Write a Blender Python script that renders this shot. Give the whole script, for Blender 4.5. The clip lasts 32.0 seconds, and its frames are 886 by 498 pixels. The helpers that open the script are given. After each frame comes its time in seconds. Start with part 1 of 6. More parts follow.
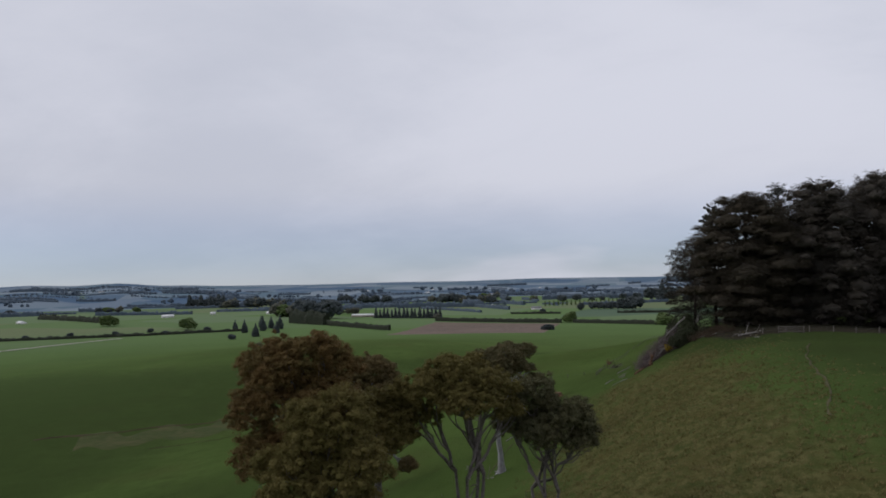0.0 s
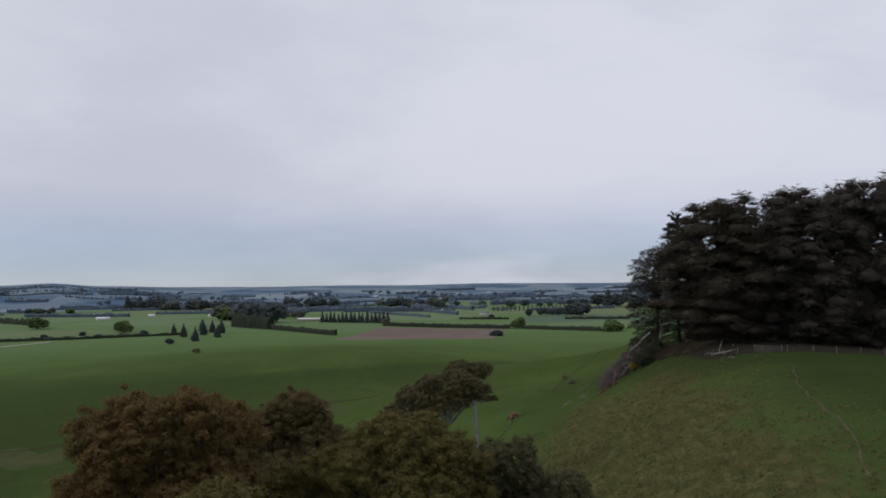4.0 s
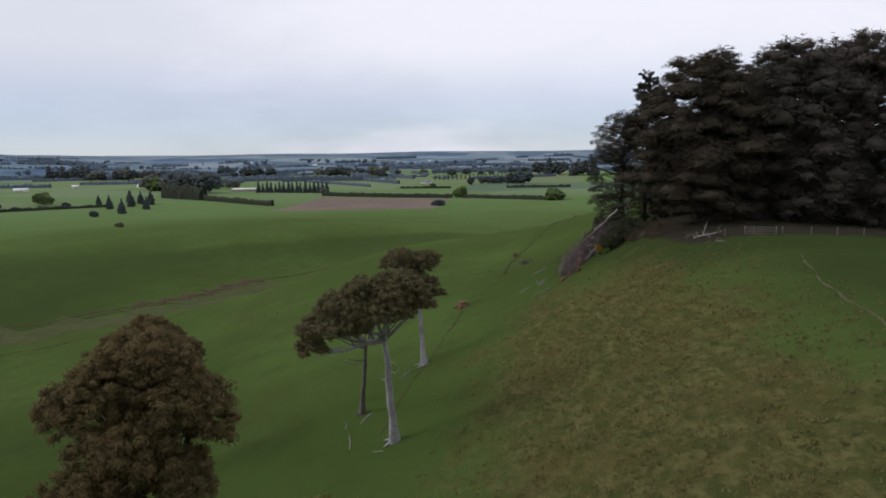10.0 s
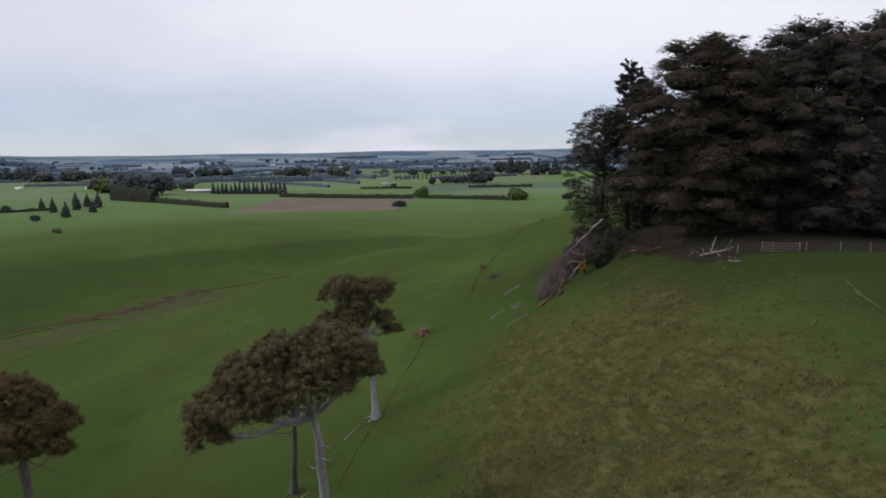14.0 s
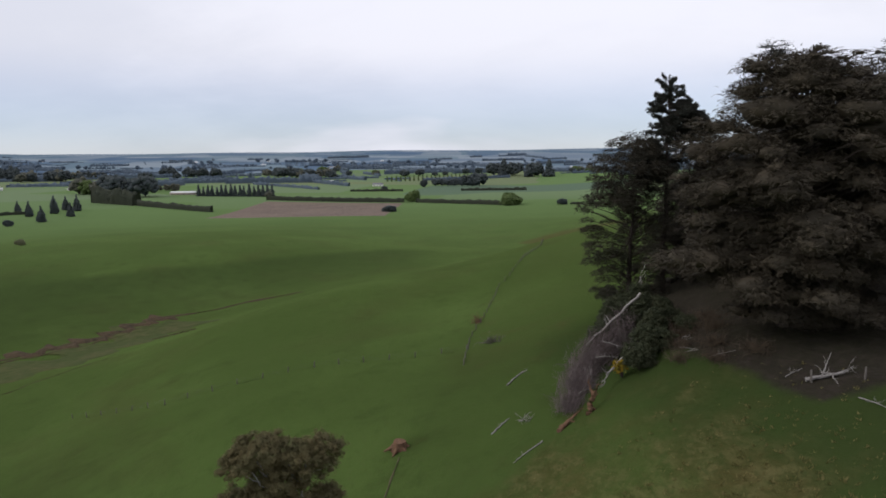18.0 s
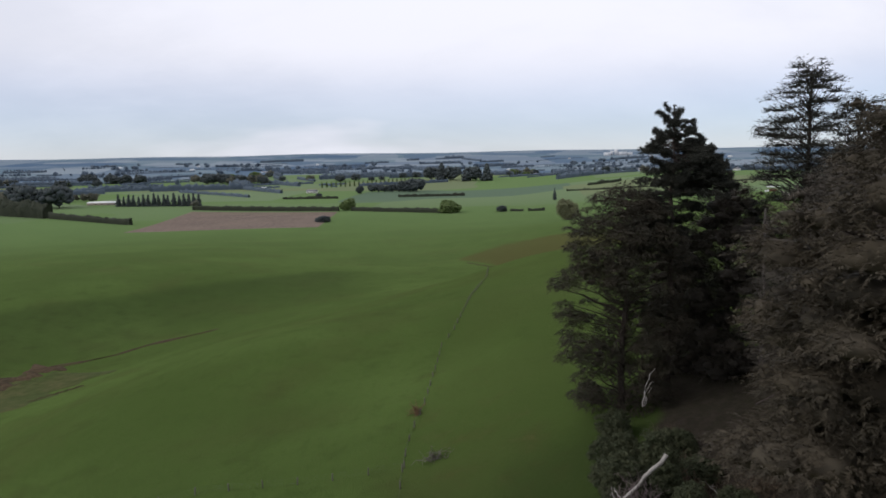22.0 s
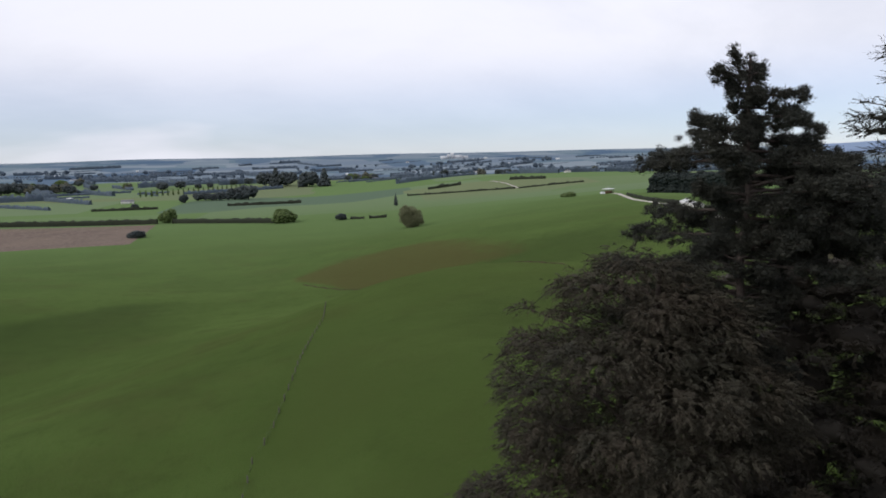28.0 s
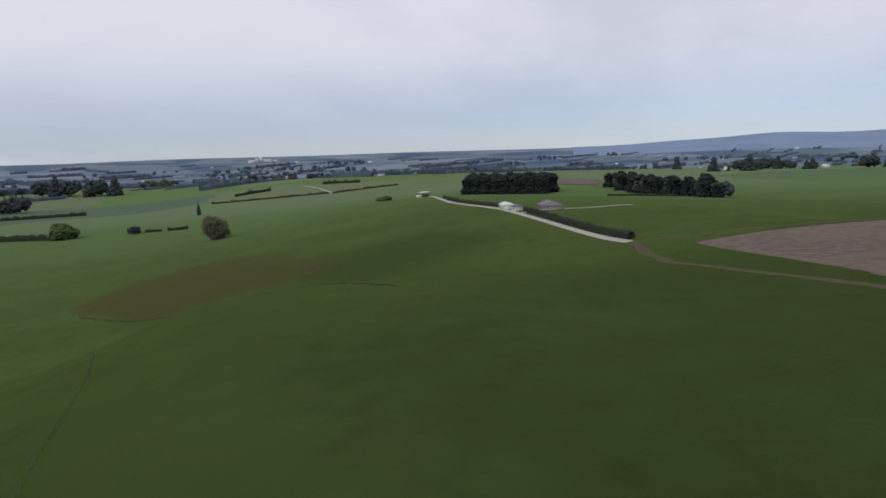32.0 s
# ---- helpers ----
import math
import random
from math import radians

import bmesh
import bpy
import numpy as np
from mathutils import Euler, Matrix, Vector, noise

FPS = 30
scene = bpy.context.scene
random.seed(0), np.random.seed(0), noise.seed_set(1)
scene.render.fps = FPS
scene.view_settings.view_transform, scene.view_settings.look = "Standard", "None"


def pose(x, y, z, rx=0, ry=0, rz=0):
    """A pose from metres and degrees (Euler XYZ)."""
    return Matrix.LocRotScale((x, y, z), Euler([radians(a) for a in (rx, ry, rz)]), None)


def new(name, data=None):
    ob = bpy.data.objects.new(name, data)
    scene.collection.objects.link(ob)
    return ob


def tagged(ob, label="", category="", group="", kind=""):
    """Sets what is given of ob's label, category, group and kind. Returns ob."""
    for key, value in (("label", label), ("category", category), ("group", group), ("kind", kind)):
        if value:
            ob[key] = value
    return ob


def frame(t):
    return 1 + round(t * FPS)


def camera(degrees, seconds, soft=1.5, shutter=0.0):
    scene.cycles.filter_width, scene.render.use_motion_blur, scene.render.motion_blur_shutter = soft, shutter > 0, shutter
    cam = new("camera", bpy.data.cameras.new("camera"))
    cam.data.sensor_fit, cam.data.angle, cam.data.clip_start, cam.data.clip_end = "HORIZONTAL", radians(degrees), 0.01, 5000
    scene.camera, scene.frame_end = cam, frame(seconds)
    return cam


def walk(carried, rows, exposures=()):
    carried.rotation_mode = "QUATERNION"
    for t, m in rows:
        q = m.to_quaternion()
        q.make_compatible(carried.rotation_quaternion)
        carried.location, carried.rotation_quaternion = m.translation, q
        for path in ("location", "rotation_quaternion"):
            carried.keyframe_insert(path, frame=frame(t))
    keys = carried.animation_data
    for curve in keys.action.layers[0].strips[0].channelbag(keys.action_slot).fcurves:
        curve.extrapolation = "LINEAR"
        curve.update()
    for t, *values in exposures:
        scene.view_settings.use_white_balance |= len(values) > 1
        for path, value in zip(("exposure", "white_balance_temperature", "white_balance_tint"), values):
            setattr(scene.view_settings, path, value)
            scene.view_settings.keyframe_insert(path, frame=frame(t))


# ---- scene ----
cam = camera(65.38, 32.0, 1.75)
PATH = [
    (0.0, pose(1.90, -20.48, 18.31, 92.67, 1.37, 6.57)),
    (0.5, pose(1.64, -18.75, 18.95, 92.70, 1.19, 6.59)),
    (1.0, pose(1.40, -17.07, 19.46, 92.86, 1.16, 6.63)),
    (1.5, pose(1.17, -15.42, 19.70, 92.93, 1.09, 6.66)),
    (2.0, pose(0.97, -13.61, 19.73, 92.89, 0.91, 6.38)),
    (2.5, pose(0.85, -11.60, 19.64, 92.98, 0.87, 5.47)),
    (3.0, pose(0.80, -9.41, 19.56, 92.97, 0.77, 4.40)),
    (3.5, pose(0.74, -7.25, 19.54, 92.96, 0.68, 3.35)),
    (5.5, pose(-0.00, -0.00, 20.00, 90.88, 0.93, 0.01)),
    (6.0, pose(-0.09, 1.97, 20.03, 88.72, 0.89, -0.24)),
    (6.5, pose(-0.13, 3.91, 20.02, 86.41, 0.86, -0.22)),
    (7.0, pose(-0.09, 5.87, 20.01, 84.12, 0.79, -0.16)),
    (7.5, pose(-0.05, 7.89, 19.99, 81.99, 0.69, -0.16)),
    (8.0, pose(-0.01, 9.98, 19.98, 82.01, 0.78, -0.78)),
    (8.5, pose(0.07, 12.05, 19.97, 82.02, 0.78, -1.47)),
    (9.0, pose(0.13, 14.07, 19.98, 81.96, 0.77, -2.18)),
    (9.5, pose(0.21, 16.04, 19.99, 81.97, 0.81, -2.49)),
    (10.0, pose(0.32, 18.06, 20.03, 81.96, 0.79, -2.55)),
    (10.5, pose(0.46, 20.10, 20.05, 81.96, 0.76, -2.63)),
    (11.0, pose(0.65, 22.20, 20.05, 81.95, 0.80, -2.70)),
    (11.5, pose(0.81, 24.35, 20.03, 81.95, 0.77, -2.83)),
    (12.0, pose(0.99, 26.71, 20.02, 81.94, 0.74, -3.09)),
    (12.5, pose(1.23, 29.36, 20.02, 81.92, 0.72, -3.47)),
    (13.0, pose(1.49, 32.21, 20.03, 81.86, 0.74, -4.08)),
    (13.5, pose(1.78, 35.26, 20.09, 81.89, 0.85, -4.91)),
    (14.0, pose(2.12, 38.52, 20.27, 81.87, 0.92, -5.74)),
    (14.5, pose(2.57, 42.00, 20.63, 81.86, 0.91, -6.27)),
    (16.5, pose(4.78, 57.63, 23.44, 81.78, 0.81, -6.31)),
    (17.0, pose(5.36, 61.77, 24.41, 81.81, 0.75, -6.31)),
    (17.5, pose(5.92, 65.92, 25.45, 81.82, 0.72, -6.34)),
    (18.0, pose(6.53, 69.97, 26.50, 81.77, 0.64, -6.35)),
    (18.5, pose(7.19, 74.05, 27.59, 81.79, 0.62, -6.36)),
    (19.0, pose(7.87, 78.20, 28.72, 81.80, 0.64, -6.41)),
    (19.5, pose(8.60, 82.42, 29.83, 81.73, 0.64, -7.19)),
    (20.0, pose(9.37, 86.68, 30.89, 81.83, 0.77, -8.11)),
    (20.5, pose(10.17, 90.97, 31.82, 81.78, 0.71, -8.80)),
    (21.0, pose(10.96, 95.16, 32.47, 81.85, 0.76, -9.70)),
    (21.5, pose(11.73, 99.32, 32.83, 81.81, 0.89, -10.62)),
    (22.0, pose(12.50, 103.45, 33.00, 81.85, 0.97, -11.52)),
    (22.5, pose(13.25, 107.61, 33.12, 81.88, 0.95, -12.44)),
    (23.0, pose(14.03, 111.74, 33.23, 81.89, 0.94, -13.34)),
    (23.5, pose(14.90, 115.82, 33.34, 81.92, 0.96, -14.27)),
    (24.0, pose(15.86, 119.91, 33.43, 81.92, 0.96, -15.21)),
    (24.5, pose(16.92, 123.97, 33.48, 81.94, 0.99, -16.20)),
    (25.0, pose(18.12, 128.04, 33.51, 81.96, 1.00, -17.63)),
    (25.5, pose(19.43, 132.19, 33.51, 81.94, 1.06, -19.13)),
    (27.5, pose(26.01, 148.92, 33.51, 81.93, 1.29, -23.61)),
    (28.0, pose(27.70, 152.87, 33.52, 81.90, 1.30, -24.81)),
    (28.5, pose(29.43, 156.72, 33.52, 81.92, 1.40, -26.33)),
    (29.0, pose(31.18, 160.49, 33.54, 81.89, 1.54, -28.34)),
    (29.5, pose(33.01, 164.21, 33.52, 81.86, 1.61, -30.36)),
    (30.0, pose(34.94, 167.86, 33.50, 81.84, 1.67, -32.39)),
    (30.5, pose(36.94, 171.47, 33.50, 81.85, 1.72, -34.41)),
    (31.0, pose(39.04, 175.02, 33.49, 81.81, 1.76, -36.43)),
    (31.5, pose(41.24, 178.49, 33.50, 81.81, 1.74, -38.42)),
    (32.0, pose(43.42, 182.03, 33.52, 81.77, 1.74, -40.23)),
]
walk(cam, PATH, [(0, -0.32, 6280, 10), (3.5, -0.3, 6250, 10), (5.5, -0.18, 6300, 10), (6.5, 0.0, 6400, 10), (8, 0.42, 6420, 10), (9, 0.24, 6420, 10), (11, 0.08, 6420, 10), (14, 0.08, 6420, 10), (17, 0.14, 6440, 10), (28, 0.19, 6440, 10), (30, 0.06, 6440, 10), (31, -0.13, 6430, 10), (32, -0.2, 6330, 10)])

# ---------------------------------------------------------------- light
SUN_HEIGHT, SUN_BEARING = 36, -95          # degrees above the horizon, degrees clockwise from the y axis
CLOUD_DARK, CLOUD_LIGHT = (0.695, 0.708, 0.790), (0.824, 0.824, 0.900)


def node(tree, kind, **values):
    n = tree.nodes.new(kind)
    for key, value in values.items():
        if key in n.inputs:
            n.inputs[key].default_value = value
    return n


def make_world():
    world = bpy.data.worlds.new("sky")
    scene.world = world
    world.use_nodes = True
    t = world.node_tree
    t.nodes.clear()
    out, back = t.nodes.new("ShaderNodeOutputWorld"), t.nodes.new("ShaderNodeBackground")
    sky = t.nodes.new("ShaderNodeTexSky")
    sky.sky_type, sky.sun_disc = "NISHITA", False
    sky.sun_elevation, sky.sun_rotation = radians(SUN_HEIGHT), radians(SUN_BEARING)
    sky.air_density, sky.dust_density = 1.0, 0.0
    clear = t.nodes.new("ShaderNodeMixRGB")
    clear.blend_type = "MULTIPLY"
    clear.inputs[0].default_value = 1
    clear.inputs[2].default_value = (0.046, 0.062, 0.098, 1)
    t.links.new(sky.outputs[0], clear.inputs[1])
    coord = t.nodes.new("ShaderNodeTexCoord")
    split = t.nodes.new("ShaderNodeSeparateXYZ")
    t.links.new(coord.outputs["Generated"], split.inputs[0])
    # cloud deck seen in perspective: flatter and finer towards the horizon
    lift = t.nodes.new("ShaderNodeMath")
    lift.operation = "ADD"
    lift.inputs[1].default_value = 0.34
    t.links.new(split.outputs["Z"], lift.inputs[0])
    low = t.nodes.new("ShaderNodeMath")
    low.operation = "MAXIMUM"
    low.inputs[1].default_value = 0.1
    t.links.new(lift.outputs[0], low.inputs[0])
    deck = t.nodes.new("ShaderNodeCombineXYZ")
    for k, axis in enumerate("XY"):
        d = t.nodes.new("ShaderNodeMath")
        d.operation = "DIVIDE"
        t.links.new(split.outputs[axis], d.inputs[0])
        t.links.new(low.outputs[0], d.inputs[1])
        t.links.new(d.outputs[0], deck.inputs[k])

    def cloud(scale, detail, rough, shift, a, b):
        m = t.nodes.new("ShaderNodeMapping")
        m.inputs["Location"].default_value = shift
        m.inputs["Rotation"].default_value = (0, 0, 0.5)
        m.inputs["Scale"].default_value = (scale, scale * 1.35, 1)
        t.links.new(deck.outputs[0], m.inputs[0])
        n = node(t, "ShaderNodeTexNoise", Scale=1.0, Detail=detail, Roughness=rough, Distortion=0.25)
        t.links.new(m.outputs[0], n.inputs["Vector"])
        r = t.nodes.new("ShaderNodeMapRange")
        r.interpolation_type = "SMOOTHSTEP"
        r.inputs["From Min"].default_value, r.inputs["From Max"].default_value = a, b
        t.links.new(n.outputs[0], r.inputs["Value"])
        return r.outputs[0]

    body = cloud(0.8, 9, 0.58, (3.1, 1.7, 0), 0.66, 0.35)
    thin = cloud(0.6, 4, 0.5, (8.3, 4.4, 0), 0.40, 0.80)
    # thinner cloud towards the skyline, where the blue shows through
    band = t.nodes.new("ShaderNodeMapRange")
    band.interpolation_type = "SMOOTHSTEP"
    band.inputs["From Min"].default_value, band.inputs["From Max"].default_value = 0.02, 0.15
    band.inputs["To Min"].default_value, band.inputs["To Max"].default_value = 0.5, 0.98
    t.links.new(split.outputs["Z"], band.inputs["Value"])
    cover = t.nodes.new("ShaderNodeMath")
    cover.operation = "MAXIMUM"
    t.links.new(band.outputs[0], cover.inputs[0])
    t.links.new(thin, cover.inputs[1])
    gaps = cover.outputs[0]
    # the cloud glows towards the hidden sun and is dull on the far side
    ahead = t.nodes.new("ShaderNodeVectorMath")
    ahead.operation = "DOT_PRODUCT"
    ahead.inputs[1].default_value = (0.57, 0.72, 0.39)
    t.links.new(coord.outputs["Generated"], ahead.inputs[0])
    glow = t.nodes.new("ShaderNodeMapRange")
    glow.inputs["From Min"].default_value, glow.inputs["From Max"].default_value = 0.1, 0.95
    glow.inputs["To Min"].default_value, glow.inputs["To Max"].default_value = 0.94, 1.01
    t.links.new(ahead.outputs["Value"], glow.inputs["Value"])
    tone = t.nodes.new("ShaderNodeMixRGB")
    tone.inputs[1].default_value, tone.inputs[2].default_value = (*CLOUD_DARK, 1), (*CLOUD_LIGHT, 1)
    t.links.new(body, tone.inputs[0])
    both = t.nodes.new("ShaderNodeMixRGB")
    t.links.new(gaps, both.inputs[0])
    t.links.new(clear.outputs[0], both.inputs[1])
    t.links.new(tone.outputs[0], both.inputs[2])
    t.links.new(both.outputs[0], back.inputs[0])
    # the deck is brighter overhead than low down
    above = t.nodes.new("ShaderNodeMapRange")
    above.interpolation_type = "SMOOTHSTEP"
    above.inputs["From Min"].default_value, above.inputs["From Max"].default_value = 0.06, 0.26
    above.inputs["To Min"].default_value, above.inputs["To Max"].default_value = 0.98, 1.02
    t.links.new(split.outputs["Z"], above.inputs["Value"])
    power = t.nodes.new("ShaderNodeMath")
    power.operation = "MULTIPLY"
    t.links.new(glow.outputs[0], power.inputs[0])
    t.links.new(above.outputs[0], power.inputs[1])
    t.links.new(power.outputs[0], back.inputs[1])
    t.links.new(back.outputs[0], out.inputs[0])


make_world()
sun = new("sun", bpy.data.lights.new("sun", "SUN"))
sun.data.energy, sun.data.angle, sun.data.color = 1.15, radians(25), (1.0, 0.96, 0.9)
sun.matrix_world = pose(0, 0, 300, 90 - SUN_HEIGHT, 0, 180 - SUN_BEARING)


# ---------------------------------------------------------------- materials
def material(name, base, rough=0.8, spots=None, scale=1.0, fine=None, fine_scale=20.0, bump=0.0, island=None, metal=0.0, spec=0.3, bump_scale=None, detail=5):
    """A surface of base colour, mottled at one scale towards spots and at a finer scale towards fine; island: colour by piece."""
    m = bpy.data.materials.new(name)
    m.use_nodes = True
    t = m.node_tree
    shader = t.nodes["Principled BSDF"]
    shader.inputs["Roughness"].default_value, shader.inputs["Metallic"].default_value = rough, metal
    shader.inputs["Specular IOR Level"].default_value = spec if rough < 0.7 else spec * 0.15
    coord = t.nodes.new("ShaderNodeNewGeometry")
    colour = None

    def blend(a, b, factor):
        mix = t.nodes.new("ShaderNodeMixRGB")
        if (not isinstance(a, (tuple, float, int))):
            t.links.new(a, mix.inputs[1])
        else:
            mix.inputs[1].default_value = (*a, 1)
        mix.inputs[2].default_value = (*b, 1)
        t.links.new(factor, mix.inputs[0])
        return mix.outputs[0]

    def mottle(size, lo, hi):
        n = node(t, "ShaderNodeTexNoise", Scale=size, Detail=detail, Roughness=0.6)
        t.links.new(coord.outputs["Position"], n.inputs["Vector"])
        r = t.nodes.new("ShaderNodeMapRange")
        r.inputs["From Min"].default_value, r.inputs["From Max"].default_value = lo, hi
        t.links.new(n.outputs[0], r.inputs["Value"])
        return r.outputs[0], n.outputs[0]

    colour = base
    if spots:
        colour = blend(colour, spots, mottle(scale, 0.38, 0.64)[0])
    if fine:
        colour = blend(colour, fine, mottle(fine_scale, 0.42, 0.7)[0])
    if island:
        info = t.nodes.new("ShaderNodeNewGeometry")
        r = t.nodes.new("ShaderNodeMapRange")
        r.inputs["From Min"].default_value, r.inputs["From Max"].default_value = 0.35, 1.3
        t.links.new(info.outputs["Random Per Island"], r.inputs["Value"])
        colour = blend(colour, island, r.outputs[0])
    if (not isinstance(colour, (tuple, float, int))):
        t.links.new(colour, shader.inputs["Base Color"])
    else:
        shader.inputs["Base Color"].default_value = (*base, 1)
    if bump:
        b = node(t, "ShaderNodeBump", Strength=0.6, Distance=bump)
        t.links.new(mottle(bump_scale or fine_scale, 0, 1)[1], b.inputs["Height"])
        t.links.new(b.outputs[0], shader.inputs["Normal"])
    return m


def leaf_material(name, base, spots, tip, scale, through_light=0.25):
    """Foliage: mottled by clump, varied leaf by leaf, letting some light through."""
    m = material(name, base, 0.65, spots, scale, None, 1, 0, tip, spec=0.08, detail=3)
    t = m.node_tree
    shader, out = t.nodes["Principled BSDF"], t.nodes["Material Output"]
    back = t.nodes.new("ShaderNodeBsdfTranslucent")
    link = shader.inputs["Base Color"].links[0].from_socket
    t.links.new(link, back.inputs[0])
    mix = t.nodes.new("ShaderNodeMixShader")
    mix.inputs[0].default_value = through_light
    t.links.new(shader.outputs[0], mix.inputs[1])
    t.links.new(back.outputs[0], mix.inputs[2])
    t.links.new(mix.outputs[0], out.inputs[0])
    return m


def ground_material():
    """Pasture with dry grass, bare earth and a brown bank by land cover, and a patchwork of paddocks far off, paled as
    by haze.
    """
    m = bpy.data.materials.new("pasture")
    m.use_nodes = True
    t = m.node_tree
    shader = t.nodes["Principled BSDF"]
    shader.inputs["Roughness"].default_value, shader.inputs["Specular IOR Level"].default_value = 1.0, 0.0
    # fine upright blades catch the light at a low angle
    shader.inputs["Sheen Weight"].default_value, shader.inputs["Sheen Roughness"].default_value = 0.045, 0.5
    shader.inputs["Sheen Tint"].default_value = (0.9, 1.0, 0.5, 1)
    geo = t.nodes.new("ShaderNodeNewGeometry")
    cover = t.nodes.new("ShaderNodeVertexColor")
    cover.layer_name = "cover"
    sward = t.nodes.new("ShaderNodeAttribute")
    sward.attribute_name = "sward"
    parts = t.nodes.new("ShaderNodeSeparateColor")
    t.links.new(cover.outputs["Color"], parts.inputs[0])

    def noise_of(scale, detail=6, rough=0.6, stretch=None):
        n = node(t, "ShaderNodeTexNoise", Scale=scale, Detail=detail, Roughness=rough)
        src = geo.outputs["Position"]
        if stretch:
            mp = t.nodes.new("ShaderNodeMapping")
            mp.inputs["Scale"].default_value = stretch
            mp.inputs["Rotation"].default_value = (0, 0, 0.35)
            t.links.new(src, mp.inputs[0])
            src = mp.outputs[0]
        t.links.new(src, n.inputs["Vector"])
        return n.outputs[0]

    def ramp(v, a, b):
        r = t.nodes.new("ShaderNodeMapRange")
        r.interpolation_type = "SMOOTHSTEP"
        r.inputs["From Min"].default_value, r.inputs["From Max"].default_value = a, b
        t.links.new(v, r.inputs["Value"])
        return r.outputs[0]

    def mix(a, b, f):
        n = t.nodes.new("ShaderNodeMixRGB")
        for k, v in ((1, a), (2, b)):
            if (not isinstance(v, (tuple, float, int))):
                t.links.new(v, n.inputs[k])
            else:
                n.inputs[k].default_value = (*v, 1)
        if (not isinstance(f, (tuple, float, int))):
            t.links.new(f, n.inputs[0])
        else:
            n.inputs[0].default_value = f
        return n.outputs[0]

    def math_of(op, a, b):
        n = t.nodes.new("ShaderNodeMath")
        n.operation = op
        for k, v in enumerate((a, b)):
            if (not isinstance(v, (tuple, float, int))):
                t.links.new(v, n.inputs[k])
            else:
                n.inputs[k].default_value = v
        return n.outputs[0]

    big, mid, fine = noise_of(0.012, 4), noise_of(0.12, 6, 0.65), noise_of(1.6, 5, 0.7)
    green = mix(GRASS, GRASS_LIGHT, ramp(big, 0.38, 0.65))
    green = mix(green, GRASS_DARK, ramp(mid, 0.5, 0.8))
    green = mix(green, GRASS_BROWN, math_of("MULTIPLY", ramp(noise_of(0.03, 5, 0.55), 0.48, 0.72), 0.5))
    green = mix(green, GRASS_DRYISH, math_of("MULTIPLY", ramp(fine, 0.5, 0.78), 0.7))
    streak = noise_of(0.7, 7, 0.75, (1, 0.35, 1))
    green = mix(green, GRASS_DARK, math_of("MULTIPLY", ramp(streak, 0.52, 0.66), 0.4))
    olive = t.nodes.new("ShaderNodeAttribute")
    olive.attribute_name = "olive"
    patch = math_of("ADD", 0.3, math_of("MULTIPLY", ramp(noise_of(0.02, 4), 0.4, 0.65), 0.5))
    green = mix(green, OLIVE_GRASS, math_of("MULTIPLY", olive.outputs["Fac"], patch))
    # darker grass by mask, partly slope shade laid into the colour
    dark_edge = math_of("ADD", sward.outputs["Fac"], math_of("MULTIPLY", math_of("SUBTRACT", mid, 0.55), 0.7))
    green = mix(green, RANK_SHADE, math_of("MULTIPLY", ramp(dark_edge, 0.0, 1.0), 0.8))
    # far paddocks, their colours paled in place of haze
    cells = node(t, "ShaderNodeTexVoronoi", Scale=1.0)
    cells.distance = "CHEBYCHEV"
    mp = t.nodes.new("ShaderNodeMapping")
    mp.inputs["Scale"].default_value = (1 / 340, 1 / 230, 0.0001)
    mp.inputs["Rotation"].default_value = (0, 0, 0.22)
    t.links.new(geo.outputs["Position"], mp.inputs[0])
    t.links.new(mp.outputs[0], cells.inputs["Vector"])
    pick = t.nodes.new("ShaderNodeSeparateColor")
    t.links.new(cells.outputs["Color"], pick.inputs[0])
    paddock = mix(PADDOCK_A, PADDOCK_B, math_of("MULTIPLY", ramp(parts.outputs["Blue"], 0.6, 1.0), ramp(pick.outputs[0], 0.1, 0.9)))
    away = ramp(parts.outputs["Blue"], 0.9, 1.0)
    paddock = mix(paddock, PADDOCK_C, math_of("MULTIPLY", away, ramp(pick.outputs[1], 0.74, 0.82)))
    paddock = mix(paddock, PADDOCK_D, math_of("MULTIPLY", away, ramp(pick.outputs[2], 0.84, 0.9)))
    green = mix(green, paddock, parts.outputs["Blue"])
    # dry, tussocky hillside
    clump = noise_of(0.8, 8, 0.78, (1, 0.55, 1))
    straw = mix(DRY, STRAW, ramp(clump, 0.45, 0.58))
    tuft = noise_of(1.1, 5, 0.7, (1, 0.45, 1))
    straw = mix(straw, TUFT_GREEN, math_of("MULTIPLY", ramp(tuft, 0.5, 0.6), 0.6))
    straw = mix(straw, RUSTY, math_of("MULTIPLY", ramp(noise_of(0.16, 6, 0.72), 0.46, 0.68), 0.75))
    edge = math_of("ADD", parts.outputs["Red"], math_of("MULTIPLY", math_of("SUBTRACT", mid, 0.5), 1.5))
    green = mix(green, straw, math_of("MULTIPLY", ramp(edge, 0.2, 0.9), 0.86))
    earth = mix(EARTH, EARTH_LIGHT, ramp(noise_of(0.9, 6, 0.7), 0.4, 0.7))
    edge = math_of("ADD", parts.outputs["Green"], math_of("MULTIPLY", math_of("SUBTRACT", noise_of(0.3, 5), 0.5), 0.7))
    colour = mix(green, earth, ramp(edge, 0.35, 0.7))
    alpha = math_of("ADD", cover.outputs["Alpha"], math_of("MULTIPLY", math_of("SUBTRACT", mid, 0.5), 1.1))
